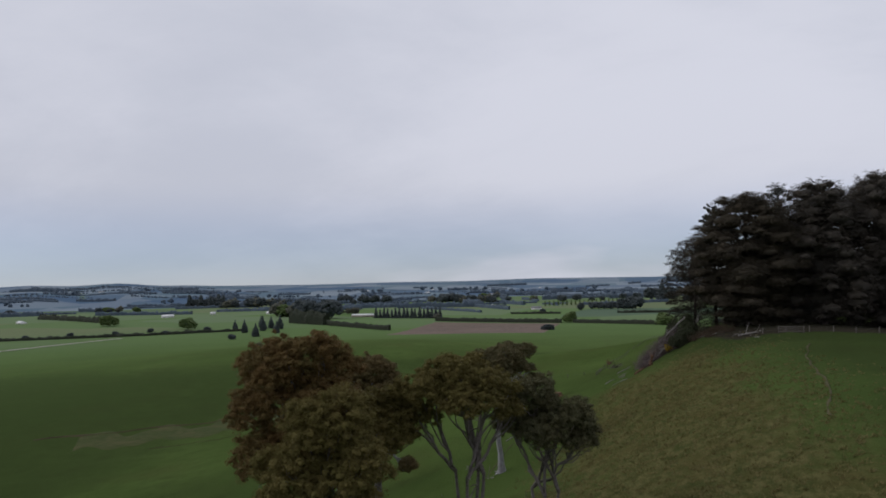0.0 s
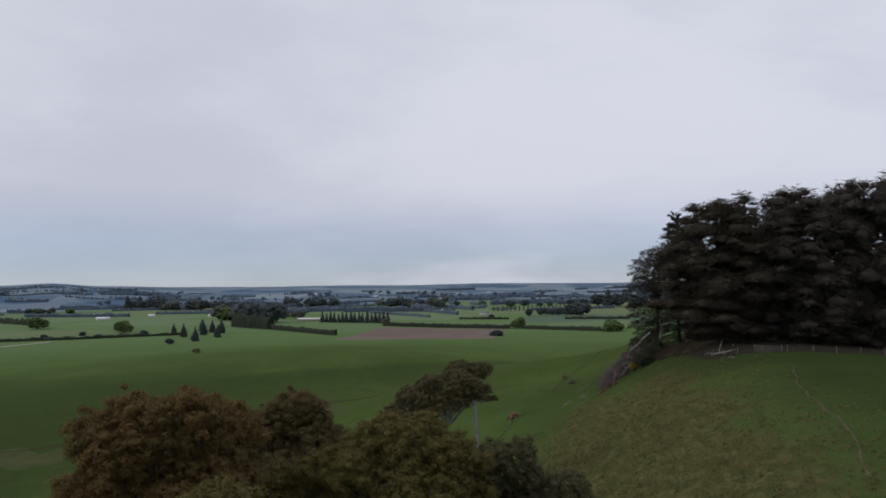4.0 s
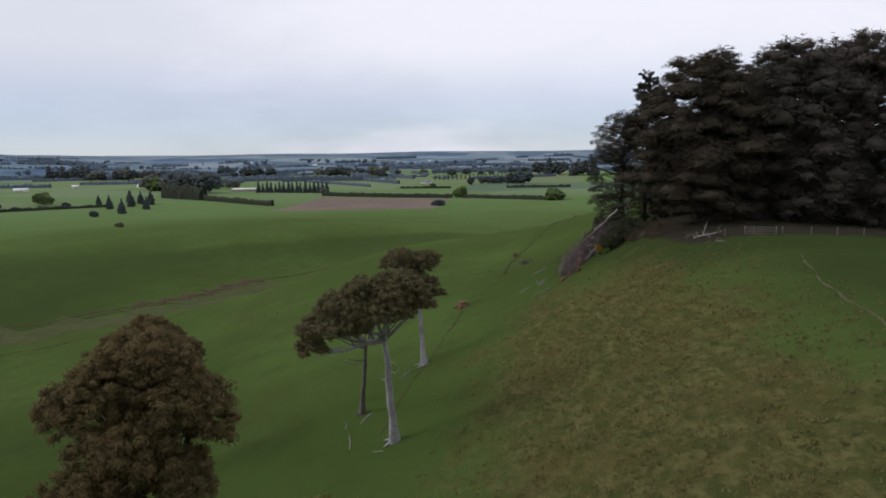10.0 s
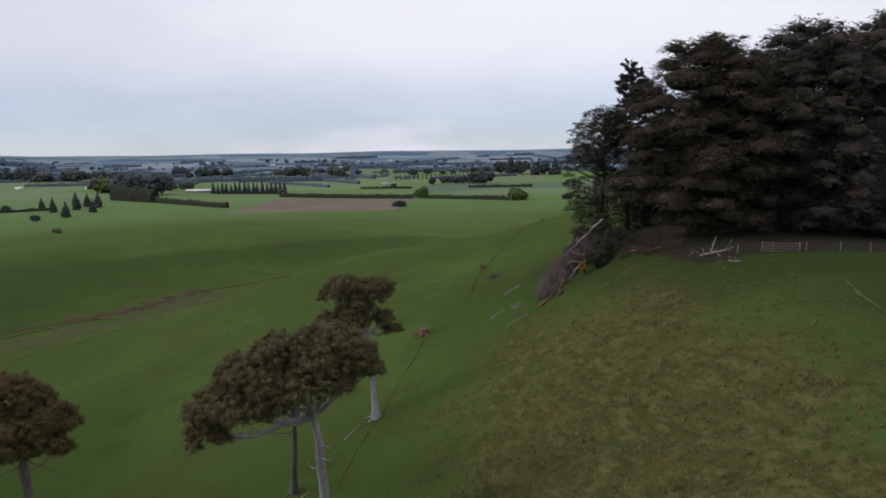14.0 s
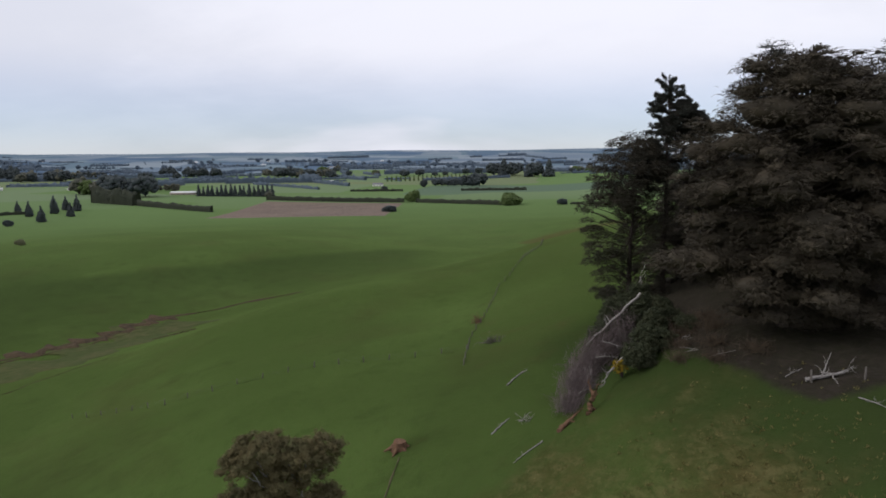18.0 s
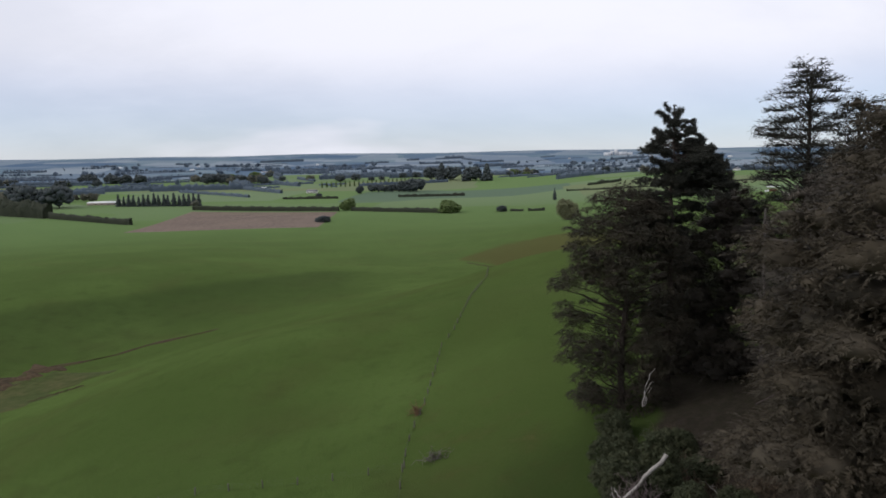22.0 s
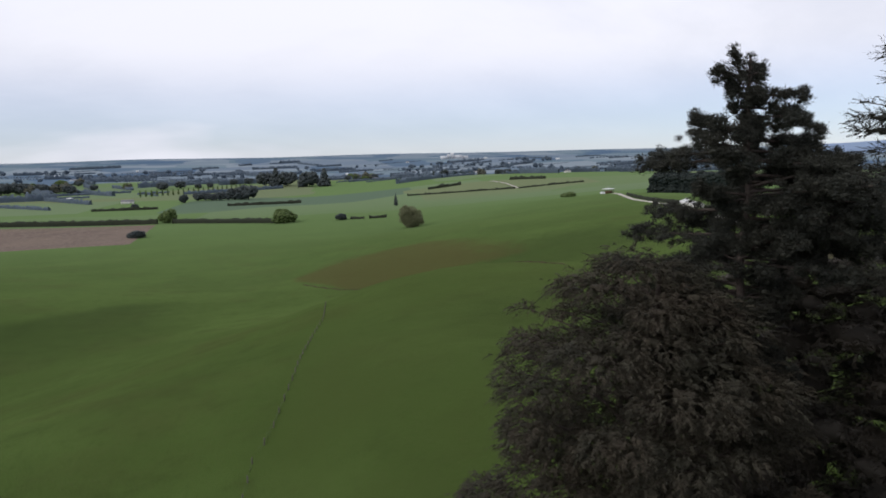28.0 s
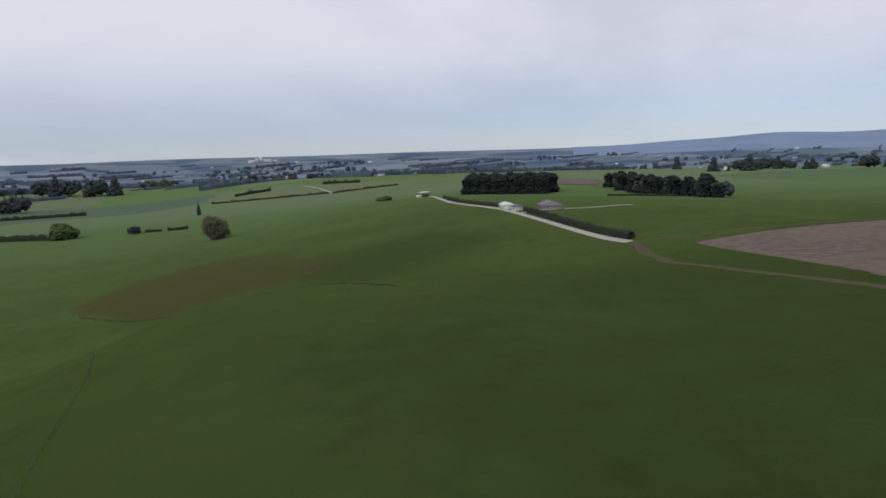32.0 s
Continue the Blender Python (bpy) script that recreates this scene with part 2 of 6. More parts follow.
    colour = mix(colour, mix(BANK, BANK_DARK, ramp(fine, 0.4, 0.7)), math_of("MULTIPLY", ramp(alpha, 0.12, 0.95), 0.74))
    t.links.new(colour, shader.inputs["Base Color"])
    rough_lie = math_of("ADD", math_of("MULTIPLY", clump, 1.0), math_of("MULTIPLY", fine, 0.4))
    b = node(t, "ShaderNodeBump", Strength=0.8, Distance=0.5)
    t.links.new(rough_lie, b.inputs["Height"])
    t.links.new(b.outputs[0], shader.inputs["Normal"])
    return m


GRASS, GRASS_LIGHT, GRASS_DARK, GRASS_DRYISH = (0.045, 0.074, 0.017), (0.062, 0.099, 0.024), (0.033, 0.057, 0.013), (0.064, 0.071, 0.025)
GRASS_BROWN = (0.050, 0.059, 0.018)
# paddocks paler than the near grass: distance haze is in these colours
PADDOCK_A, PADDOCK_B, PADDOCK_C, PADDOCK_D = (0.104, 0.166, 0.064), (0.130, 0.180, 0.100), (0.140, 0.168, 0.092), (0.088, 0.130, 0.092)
OLIVE_GRASS = (0.046, 0.068, 0.017)
# darker grass, also used to paint shade on slopes turned from the light
RANK_SHADE = (0.023, 0.038, 0.010)
DRY, STRAW, RUSTY, TUFT_GREEN = (0.059, 0.055, 0.018), (0.121, 0.104, 0.043), (0.082, 0.062, 0.023), (0.030, 0.043, 0.011)
EARTH, EARTH_LIGHT = (0.021, 0.016, 0.015), (0.035, 0.026, 0.025)
BANK, BANK_DARK = (0.070, 0.059, 0.023), (0.050, 0.043, 0.016)
PASTURE = ground_material()
PLOUGHED = material("ploughed soil", (0.150, 0.114, 0.090), 0.95, (0.116, 0.088, 0.072), 0.02, (0.190, 0.150, 0.124), 0.25, 0.15)
GRAVEL = material("pale gravel", (0.42, 0.39, 0.35), 0.95, (0.33, 0.30, 0.26), 0.2, (0.50, 0.47, 0.43), 2.5, 0.03)
DIRT_TRACK = material("trodden earth", (0.088, 0.078, 0.044), 0.95, (0.052, 0.060, 0.022), 0.5, (0.115, 0.100, 0.062), 2.0, 0.05)
PEAT = material("eroded creek bank", (0.044, 0.035, 0.022), 0.95, (0.052, 0.056, 0.022), 0.14, (0.070, 0.049, 0.030), 1.0, 0.15)
RUSH = material("rough rushes", (0.050, 0.064, 0.020), 0.9, (0.072, 0.072, 0.028), 0.1, (0.036, 0.050, 0.014), 0.35, 0.1)
PEAT_RUST = material("rust-brown cut peat", (0.064, 0.044, 0.027), 0.95, (0.028, 0.023, 0.015), 0.25, (0.085, 0.064, 0.038), 0.9, 0.15)
BARK_PALE = material("smooth pale gum bark", (0.32, 0.31, 0.325), 0.75, (0.20, 0.185, 0.19), 0.5, (0.37, 0.36, 0.375), 3.0, 0.015)
BARK_GREY = material("grey bark", (0.15, 0.13, 0.12), 0.85, (0.08, 0.07, 0.065), 1.2, (0.20, 0.18, 0.165), 6.0, 0.05)
BARK_DARK = material("dark conifer bark", (0.060, 0.048, 0.043), 0.9, (0.038, 0.030, 0.027), 1.0, (0.085, 0.07, 0.062), 6.0, 0.06)
DEAD_WOOD = material("bleached dead wood", (0.26, 0.24, 0.225), 0.8, (0.14, 0.125, 0.115), 1.5, (0.36, 0.34, 0.32), 9.0, 0.02)
ROT_WOOD = material("rotting brown wood", (0.14, 0.08, 0.05), 0.9, (0.08, 0.05, 0.035), 2.0, (0.2, 0.12, 0.075), 9.0, 0.04)
BRUSH = material("purple-grey dead brush", (0.125, 0.098, 0.096), 0.9, (0.085, 0.066, 0.066), 0.8, island=(0.23, 0.19, 0.18))
UNDERGROWTH = material("brown dead stalks", (0.085, 0.062, 0.044), 0.9, (0.055, 0.044, 0.032), 0.8, island=(0.13, 0.10, 0.07))
POST_WOOD = material("weathered fence post", (0.125, 0.112, 0.10), 0.85, (0.085, 0.075, 0.066), 3.0, (0.16, 0.145, 0.13), 12.0, 0.01)
WIRE = material("galvanised wire", (0.12, 0.12, 0.12), 0.8)
LEAF_OLIVE = leaf_material("olive gum leaves", (0.117, 0.102, 0.032), (0.150, 0.120, 0.041), (0.152, 0.129, 0.046), 0.9, 0.3)
LEAF_BROWN = leaf_material("bronze gum leaves", (0.155, 0.095, 0.037), (0.120, 0.094, 0.035), (0.167, 0.112, 0.046), 0.7, 0.3)
LEAF_DUSK = leaf_material("dull green gum leaves", (0.109, 0.087, 0.039), (0.137, 0.098, 0.044), (0.139, 0.112, 0.050), 0.7, 0.3)
LEAF_DEEP = leaf_material("deep green gum leaves", (0.079, 0.080, 0.041), (0.106, 0.097, 0.048), (0.117, 0.111, 0.057), 0.7, 0.3)
LEAF_GUM = leaf_material("olive green gum leaves", (0.104, 0.098, 0.048), (0.140, 0.114, 0.056), (0.150, 0.130, 0.066), 0.7, 0.3)
CYPRESS = leaf_material("dark cypress foliage", (0.062, 0.057, 0.050), (0.076, 0.064, 0.051), (0.078, 0.068, 0.054), 0.3, 0.15)
MACROCARPA = leaf_material("brown-olive macrocarpa foliage", (0.056, 0.049, 0.037), (0.070, 0.057, 0.040), (0.075, 0.063, 0.044), 0.3, 0.15)
CYPRESS_DEEP = leaf_material("deep green cypress foliage", (0.043, 0.041, 0.031), (0.058, 0.047, 0.035), (0.056, 0.053, 0.037), 0.35, 0.2)
PINE = leaf_material("dark pine needles", (0.034, 0.037, 0.032), (0.041, 0.041, 0.034), (0.053, 0.052, 0.041), 0.5, 0.15)
SHRUB = leaf_material("mixed shrub leaves", (0.046, 0.056, 0.032), (0.062, 0.067, 0.037), (0.076, 0.082, 0.046), 0.8)
RANK_GRASS = leaf_material("rank grass blades", (0.052, 0.080, 0.020), (0.060, 0.084, 0.024), (0.070, 0.090, 0.029), 0.4, 0.4)
GORSE = leaf_material("yellow gorse flowers", (0.30, 0.20, 0.02), (0.16, 0.12, 0.02), (0.4, 0.27, 0.03), 2.0)
FAR_GREEN = leaf_material("fresh green tree leaves", (0.076, 0.111, 0.037), (0.100, 0.138, 0.049), (0.129, 0.168, 0.065), 0.2)
# dark leaves of the plain's trees, with a little bluish haze in the colour
FAR_DARK = leaf_material("hazed dark shelterbelt foliage", (0.051, 0.063, 0.067), (0.060, 0.071, 0.071), (0.074, 0.083, 0.078), 0.15, 0.15)
PLANTATION = leaf_material("black-green plantation pine", (0.020, 0.028, 0.027), (0.026, 0.033, 0.030), (0.034, 0.041, 0.036), 0.15, 0.15)
HEDGE_DARK = leaf_material("dark hedge leaves", (0.031, 0.038, 0.027), (0.039, 0.044, 0.029), (0.051, 0.057, 0.037), 0.15, 0.15)
FAR_BARE = leaf_material("thin willow twigs", (0.200, 0.208, 0.120), (0.170, 0.176, 0.104), (0.240, 0.244, 0.145), 0.2, 0.5)
RUSTY_TREE = leaf_material("budding brown leaves", (0.123, 0.123, 0.093), (0.099, 0.105, 0.087), (0.165, 0.156, 0.120), 0.2)
WHITE_WALL = material("white painted boards", (0.72, 0.71, 0.68), 0.7, (0.6, 0.59, 0.56), 0.5)
BRICK_WALL = material("pale brick", (0.40, 0.34, 0.31), 0.85, (0.32, 0.26, 0.23), 0.6)
ROOF_GREY = material("grey metal roof", (0.17, 0.165, 0.18), 0.6, (0.14, 0.135, 0.15), 0.3)
ROOF_WHITE = material("pale iron roof", (0.74, 0.74, 0.74), 0.5, (0.62, 0.62, 0.62), 0.2)
GLASS_DARK = material("dark window glass", (0.03, 0.035, 0.04), 0.1, spec=0.6)
SMOKE_WHITE = material("white silo steel", (0.55, 0.56, 0.58), 0.6)
TUFT = leaf_material("tussock blades", (0.103, 0.099, 0.033), (0.182, 0.159, 0.063), (0.213, 0.185, 0.079), 0.4, 0.4)

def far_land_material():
    """Farmland far off, haze mixed into its tints: a patchwork of long paddocks in pale greens, buffs and blue-greys.
    """
    m = bpy.data.materials.new("haze-tinted far farmland")
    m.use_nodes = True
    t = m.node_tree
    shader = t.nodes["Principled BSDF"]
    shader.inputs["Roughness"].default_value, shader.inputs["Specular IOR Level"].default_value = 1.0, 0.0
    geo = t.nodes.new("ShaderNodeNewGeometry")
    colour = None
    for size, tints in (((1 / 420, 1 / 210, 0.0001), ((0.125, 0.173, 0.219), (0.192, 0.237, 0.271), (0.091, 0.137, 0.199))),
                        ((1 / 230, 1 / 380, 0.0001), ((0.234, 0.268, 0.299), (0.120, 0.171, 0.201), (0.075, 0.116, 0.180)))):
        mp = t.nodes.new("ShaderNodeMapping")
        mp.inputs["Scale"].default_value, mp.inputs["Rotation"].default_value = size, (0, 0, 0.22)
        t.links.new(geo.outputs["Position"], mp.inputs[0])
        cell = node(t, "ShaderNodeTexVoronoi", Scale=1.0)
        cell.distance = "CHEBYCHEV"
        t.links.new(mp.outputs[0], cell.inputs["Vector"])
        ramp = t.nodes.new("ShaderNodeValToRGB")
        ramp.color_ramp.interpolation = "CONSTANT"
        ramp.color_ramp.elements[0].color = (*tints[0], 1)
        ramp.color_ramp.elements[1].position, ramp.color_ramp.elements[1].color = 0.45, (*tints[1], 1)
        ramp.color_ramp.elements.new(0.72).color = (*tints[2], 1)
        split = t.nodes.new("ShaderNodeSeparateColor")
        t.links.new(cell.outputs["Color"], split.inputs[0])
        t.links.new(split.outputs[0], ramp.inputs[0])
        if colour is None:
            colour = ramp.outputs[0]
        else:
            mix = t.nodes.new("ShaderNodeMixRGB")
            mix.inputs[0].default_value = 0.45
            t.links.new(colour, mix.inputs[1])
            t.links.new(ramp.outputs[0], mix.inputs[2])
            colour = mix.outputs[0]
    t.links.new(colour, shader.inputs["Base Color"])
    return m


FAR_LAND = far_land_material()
# the hills' blue is distance haze put into the base colour
FAR_HILL = material("haze-blue far hills", (0.215, 0.285, 0.400), 0.95, (0.185, 0.250, 0.360), 0.003, detail=3)
# leaf colour lightened and blued to carry the haze of distance
FAR_HAZE = leaf_material("haze-tinted far foliage", (0.090, 0.119, 0.152), (0.069, 0.096, 0.130), (0.110, 0.134, 0.157), 0.02, 0.1)

# ---------------------------------------------------------------- terrain
# Spot heights (x, y, height) of the spur with the tall trees and its flanks.
SPUR = np.array([(34, 60, 6), (23, 50, 3), (19, 63, 0), (26, 79, 2), (15, 86, -4), (41, 101, 6), (60, 92, 5), (46, 124, 6),
                 (43, 138, 5.5), (-2, 94, -13), (2, 120, -12), (-7, 107, -14.5), (10, 152, -10.5), (26, 141, -4), (27, 163, -6),
                 (28, 191, -9), (-30, 128, -21.5), (-21, 182, -17.6), (-4, 203, -15), (56, 178, 3), (80, 140, 6), (-3, 30, -5),
                 (10, -20, 1), (-20, 10, -14), (45, 0, 8), (-38, 60, -24)], float)
# The valley with the creek, the fence gully and the ridge beyond.
VALLEY = np.array([(25, 245, -14), (-2, 273, -15), (42, 243, -10), (55, 312, -12.5), (67, 328, -13), (78, 352, -13), (-48, 219, -28),
                   (-67, 217, -33), (-101, 198, -39), (-110, 298, -45), (-64, 347, -43.5), (-80, 380, -46), (-45, 402, -44),
                   (-43, 342, -37), (13, 386, -33), (28, 455, -40), (-62, 484, -35), (-22, 510, -37), (-99, 463, -35), (-70, 452, -40.5), (-20, 478, -40.5),
                   (-170, 420, -38), (-200, 280, -47), (-260, 150, -48), (40, 560, -42), (120, 600, -47)], float)
# The plateau, the brown bank and the land towards the road and the plain.
PLATEAU = np.array([(76, 233, 2.5), (102, 213, 2.2), (110, 250, 2.6), (181, 227, 3), (169, 394, -15), (100, 395, -20), (128, 500, -39),
                    (160, 452, -33), (200, 426, -24), (242, 418, -16), (140, 400, -17), (205, 380, -13), (106, 379, -12), (115, 377, -10.4), (133, 380, -9.4), (154, 381, -10.6), (182, 375, -11.6), (250, 366, -14), (150, 560, -37), (192, 525, -27), (240, 510, -20), (280, 349, -7), (375, 514, -8), (529, 792, -19), (300, 560, -17),
                    (306, 867, -51), (-208, 1057, -61), (34, 994, -56), (217, 1047, -55), (660, 780, -28), (627, 480, -18), (330, 200, 2),
                    (-460, 1130, -58), (-350, 700, -50), (0, 750, -48), (450, 300, -6), (200, 700, -40)], float)
SPOTS = np.vstack([SPUR, VALLEY, PLATEAU])


def _kernel(d2):
    return np.where(d2 > 0, d2 * np.log(np.maximum(d2, 1e-12)), 0.0)


def _solve_spots():
    p = SPOTS[:, :2] / 100
    n = len(p)
    k = _kernel(((p[:, None] - p[None]) ** 2).sum(-1)) + 0.0008 * np.eye(n)
    q = np.hstack([np.ones((n, 1)), p])
    a = np.block([[k, q], [q.T, np.zeros((3, 3))]])
    return np.linalg.solve(a, np.r_[SPOTS[:, 2], 0, 0, 0])


SPOT_WEIGHTS = _solve_spots()


def smooth(a, b, v):
    v = np.clip((v - a) / (b - a), 0, 1)
    return v * v * (3 - 2 * v)


def height(x, y):
    """The ground's height at x, y (numbers or arrays)."""
    x, y = np.asarray(x, float), np.asarray(y, float)
    p = np.stack([x, y], -1) / 100
    shape = p.shape[:-1]
    p = p.reshape(-1, 2)
    near = np.zeros(len(p))
    for i in range(0, len(p), 20000):
        q = p[i:i + 20000]
        k = _kernel(((q[:, None] - SPOTS[None, :, :2] / 100) ** 2).sum(-1))
        near[i:i + 20000] = k @ SPOT_WEIGHTS[:-3] + SPOT_WEIGHTS[-3] + q @ SPOT_WEIGHTS[-2:]
    near = near.reshape(shape)
    # the far plain, rising to low hills at the skyline
    dx, dy = x - 30, y - 100
    r = np.hypot(dx, dy)
    bearing = np.degrees(np.arctan2(dx, dy))
    roll = 3.5 * np.sin(x / 310 + 1.3) * np.cos(y / 420) + 2.5 * np.sin((x + y) / 190)
    far = -52 + 30 * smooth(150, 700, x - 0.12 * y) * smooth(2600, 1300, r) + roll * smooth(900, 1800, r)
    far += 62 * smooth(2500, 4700, r)
    far += (26 + 5 * np.sin(bearing * 1.1)) * smooth(-22, -33, bearing) * smooth(-75, -42, bearing) * smooth(2600, 3400, r)
    far += (44 + 5 * np.sin(bearing * 0.7)) * smooth(52, 66, bearing) * smooth(3300, 4600, r) * smooth(170, 120, bearing)
    far -= 30 * smooth(120, 170, np.abs(bearing)) * smooth(300, 900, r)
    w = smooth(1250, 650, np.hypot(x - 60, y - 350))
    return far + w * (near - far)


# ---------------------------------------------------------------- mesh helpers
rng = np.random.default_rng(7)


def mesh_of(name, verts, faces, materials, smooth_shade=False, which=None):
    """A mesh from an array of vertices and one of faces with equal corners, or a list of such arrays."""
    me = bpy.data.meshes.new(name)
    groups = [np.asarray(f, int) for f in (faces if isinstance(faces, list) else [faces]) if len(f)]
    verts = np.asarray(verts, float)
    me.vertices.add(len(verts))
    me.vertices.foreach_set("co", verts.ravel())
    corners = np.concatenate([g.ravel() for g in groups])
    sizes = np.concatenate([np.full(len(g), g.shape[1]) for g in groups])
    me.loops.add(len(corners))
    me.loops.foreach_set("vertex_index", corners)
    me.polygons.add(len(sizes))
    me.polygons.foreach_set("loop_start", np.r_[0, np.cumsum(sizes)[:-1]])
    me.polygons.foreach_set("loop_total", sizes)
    for m in (materials if isinstance(materials, (list, tuple)) else [materials]):
        me.materials.append(m)
    if which is not None:
        me.polygons.foreach_set("material_index", np.asarray(which, int))
    if smooth_shade:
        me.polygons.foreach_set("use_smooth", np.ones(len(sizes), bool))
    me.update(calc_edges=True)
    me.validate()
    return me


def part_mesh(name, me, parent, label=""):
    ob = new(name, me)
    ob.parent = parent
    return tagged(ob, label)


def thing(name, place, label, category, group="", kind="", turn=0.0):
    ob = new(name)
    ob.empty_display_size = 0.3
    ob.location = place
    ob.rotation_euler = (0, 0, radians(turn))
    return tagged(ob, label, category, group, kind)


class Shape:
    """Gathers tubes and boxes into one mesh."""

    def __init__(self):
        self.v, self.f, self.n = [], [], 0

    def add(self, verts, faces):
        self.v.append(np.asarray(verts, float))
        self.f.append(np.asarray(faces, int) + self.n)
        self.n += len(verts)
        return self

    def tube(self, points, radii, sides=7, wobble=0.0):
        points, radii = np.asarray(points, float), np.asarray(radii, float)
        ahead = np.gradient(points, axis=0)
        ahead /= np.linalg.norm(ahead, axis=1)[:, None] + 1e-9
        ref = np.where(np.abs(ahead[:, 2:3]) > 0.9, [[1.0, 0, 0]], [[0, 0, 1.0]])
        a = np.cross(ahead, ref)
        a /= np.linalg.norm(a, axis=1)[:, None]
        b = np.cross(ahead, a)
        th = np.linspace(0, 2 * np.pi, sides, endpoint=False)
        r = radii[:, None] * (1 + wobble * rng.normal(size=(len(points), sides)))
        v = points[:, None] + r[..., None] * (np.cos(th)[None, :, None] * a[:, None] + np.sin(th)[None, :, None] * b[:, None])
        n = len(points)
        i, j = np.meshgrid(np.arange(n - 1), np.arange(sides), indexing="ij")
        k = (j + 1) % sides
        f = np.stack([i * sides + j, i * sides + k, (i + 1) * sides + k, (i + 1) * sides + j], -1).reshape(-1, 4)
        self.add(v.reshape(-1, 3), f)
        if sides % 2 == 0:
            self.add(v[-1], [[0, k, k + 1, k + 2] for k in range(1, sides - 2, 2)])
            self.add(v[0], [[k + 2, k + 1, k, 0] for k in range(1, sides - 2, 2)])
        return self

    def box(self, centre, size, turn=0.0):
        c, s = np.cos(turn), np.sin(turn)
        h = np.array(size) / 2
        v = np.array([(x, y, z) for z in (-1, 1) for x, y in ((-1, -1), (1, -1), (1, 1), (-1, 1))]) * h
        v = np.stack([v[:, 0] * c - v[:, 1] * s, v[:, 0] * s + v[:, 1] * c, v[:, 2]], 1) + centre
        return self.add(v, [(3, 2, 1, 0), (4, 5, 6, 7), (0, 1, 5, 4), (1, 2, 6, 5), (2, 3, 7, 6), (3, 0, 4, 7)])

    def mesh(self, name, mat, smooth_shade=True):
        return mesh_of(name, np.concatenate(self.v), np.concatenate(self.f), mat, smooth_shade)


def unit(v):
    return v / (np.linalg.norm(v, axis=-1, keepdims=True) + 1e-9)


def blades(pos, along, side, length, width):
    """Diamond-shaped leaves: vertices and faces."""
    length, width = np.asarray(length)[:, None], np.asarray(width)[:, None]
    lift = np.cross(along, side) * width * 0.25
    v = np.stack([pos, pos + along * length * 0.45 + side * width / 2 + lift, pos + along * length, pos + along * length * 0.45 - side * width / 2 + lift], 1)
    return v.reshape(-1, 3), np.arange(len(pos) * 4).reshape(-1, 4)


def slivers(pos, along, side, length, width):
    """Narrow pointed leaves of one triangle each."""
    length, width = np.asarray(length)[:, None], np.asarray(width)[:, None]
    v = np.stack([pos - side * width / 2, pos + side * width / 2, pos + along * length], 1)
    return v.reshape(-1, 3), np.arange(len(pos) * 3).reshape(-1, 3)


def ball_points(n, up=0.0):
    d = unit(rng.normal(size=(n, 3)) + np.array([0, 0, up]))
    return d


def clump_leaves(centres, radii, count, leaf, flat=0.8):
    """Leaves over the outside of many small clumps."""
    n = len(centres)
    d = ball_points(n * count, 0.35)
    c, r = np.repeat(centres, count, 0), np.repeat(radii, count)
    pos = c + d * (r * rng.uniform(0.6, 1.0, len(r)))[:, None] * np.array([1, 1, flat])
    along = unit(np.cross(d, rng.normal(size=d.shape)) + 0.3 * d)
    side = unit(np.cross(d, along) + 0.2 * rng.normal(size=d.shape))
    size = leaf * rng.uniform(0.6, 1.4, len(r))
    return slivers(pos - along * (size * 0.5)[:, None], along, side, size, size * 0.7)


def tuft_leaves(centres, radii, count, leaf, flat=0.75):
    """Small drooping leaves laid over rounded tufts."""
    n = len(centres)
    d = ball_points(n * count, 0.5)
    c, r = np.repeat(centres, count, 0), np.repeat(radii, count)
    pos = c + d * (r * rng.uniform(0.58, 1.02, len(r)))[:, None] * np.array([1, 1, flat])
    along = unit(np.cross(d, rng.normal(size=d.shape)) * 0.8 + 0.5 * d - np.array([0, 0, 0.55]))
    side = unit(np.cross(d + 0.35 * rng.normal(size=d.shape), along))
    size = leaf * rng.uniform(0.6, 1.4, len(r))
    return slivers(pos - along * (size * 0.3)[:, None], along, side, size, size * 0.55)


def lumps(centres, radii, flat=0.8, fine=1):
    """Small uneven leafy lumps that fill the clumps."""
    bm = bmesh.new()
    bmesh.ops.create_icosphere(bm, subdivisions=fine, radius=1)
    ball = np.array([v.co for v in bm.verts])
    tri = np.array([[v.index for v in f.verts] for f in bm.faces])
    bm.free()
    n = len(centres)
    v = ball[None] * (radii[:, None, None] * rng.uniform(0.7, 1.2, (n, len(ball), 1))) * np.array([1, 1, flat]) + centres[:, None]
    return v.reshape(-1, 3), (tri[None] + (np.arange(n) * len(ball))[:, None, None]).reshape(-1, 3)


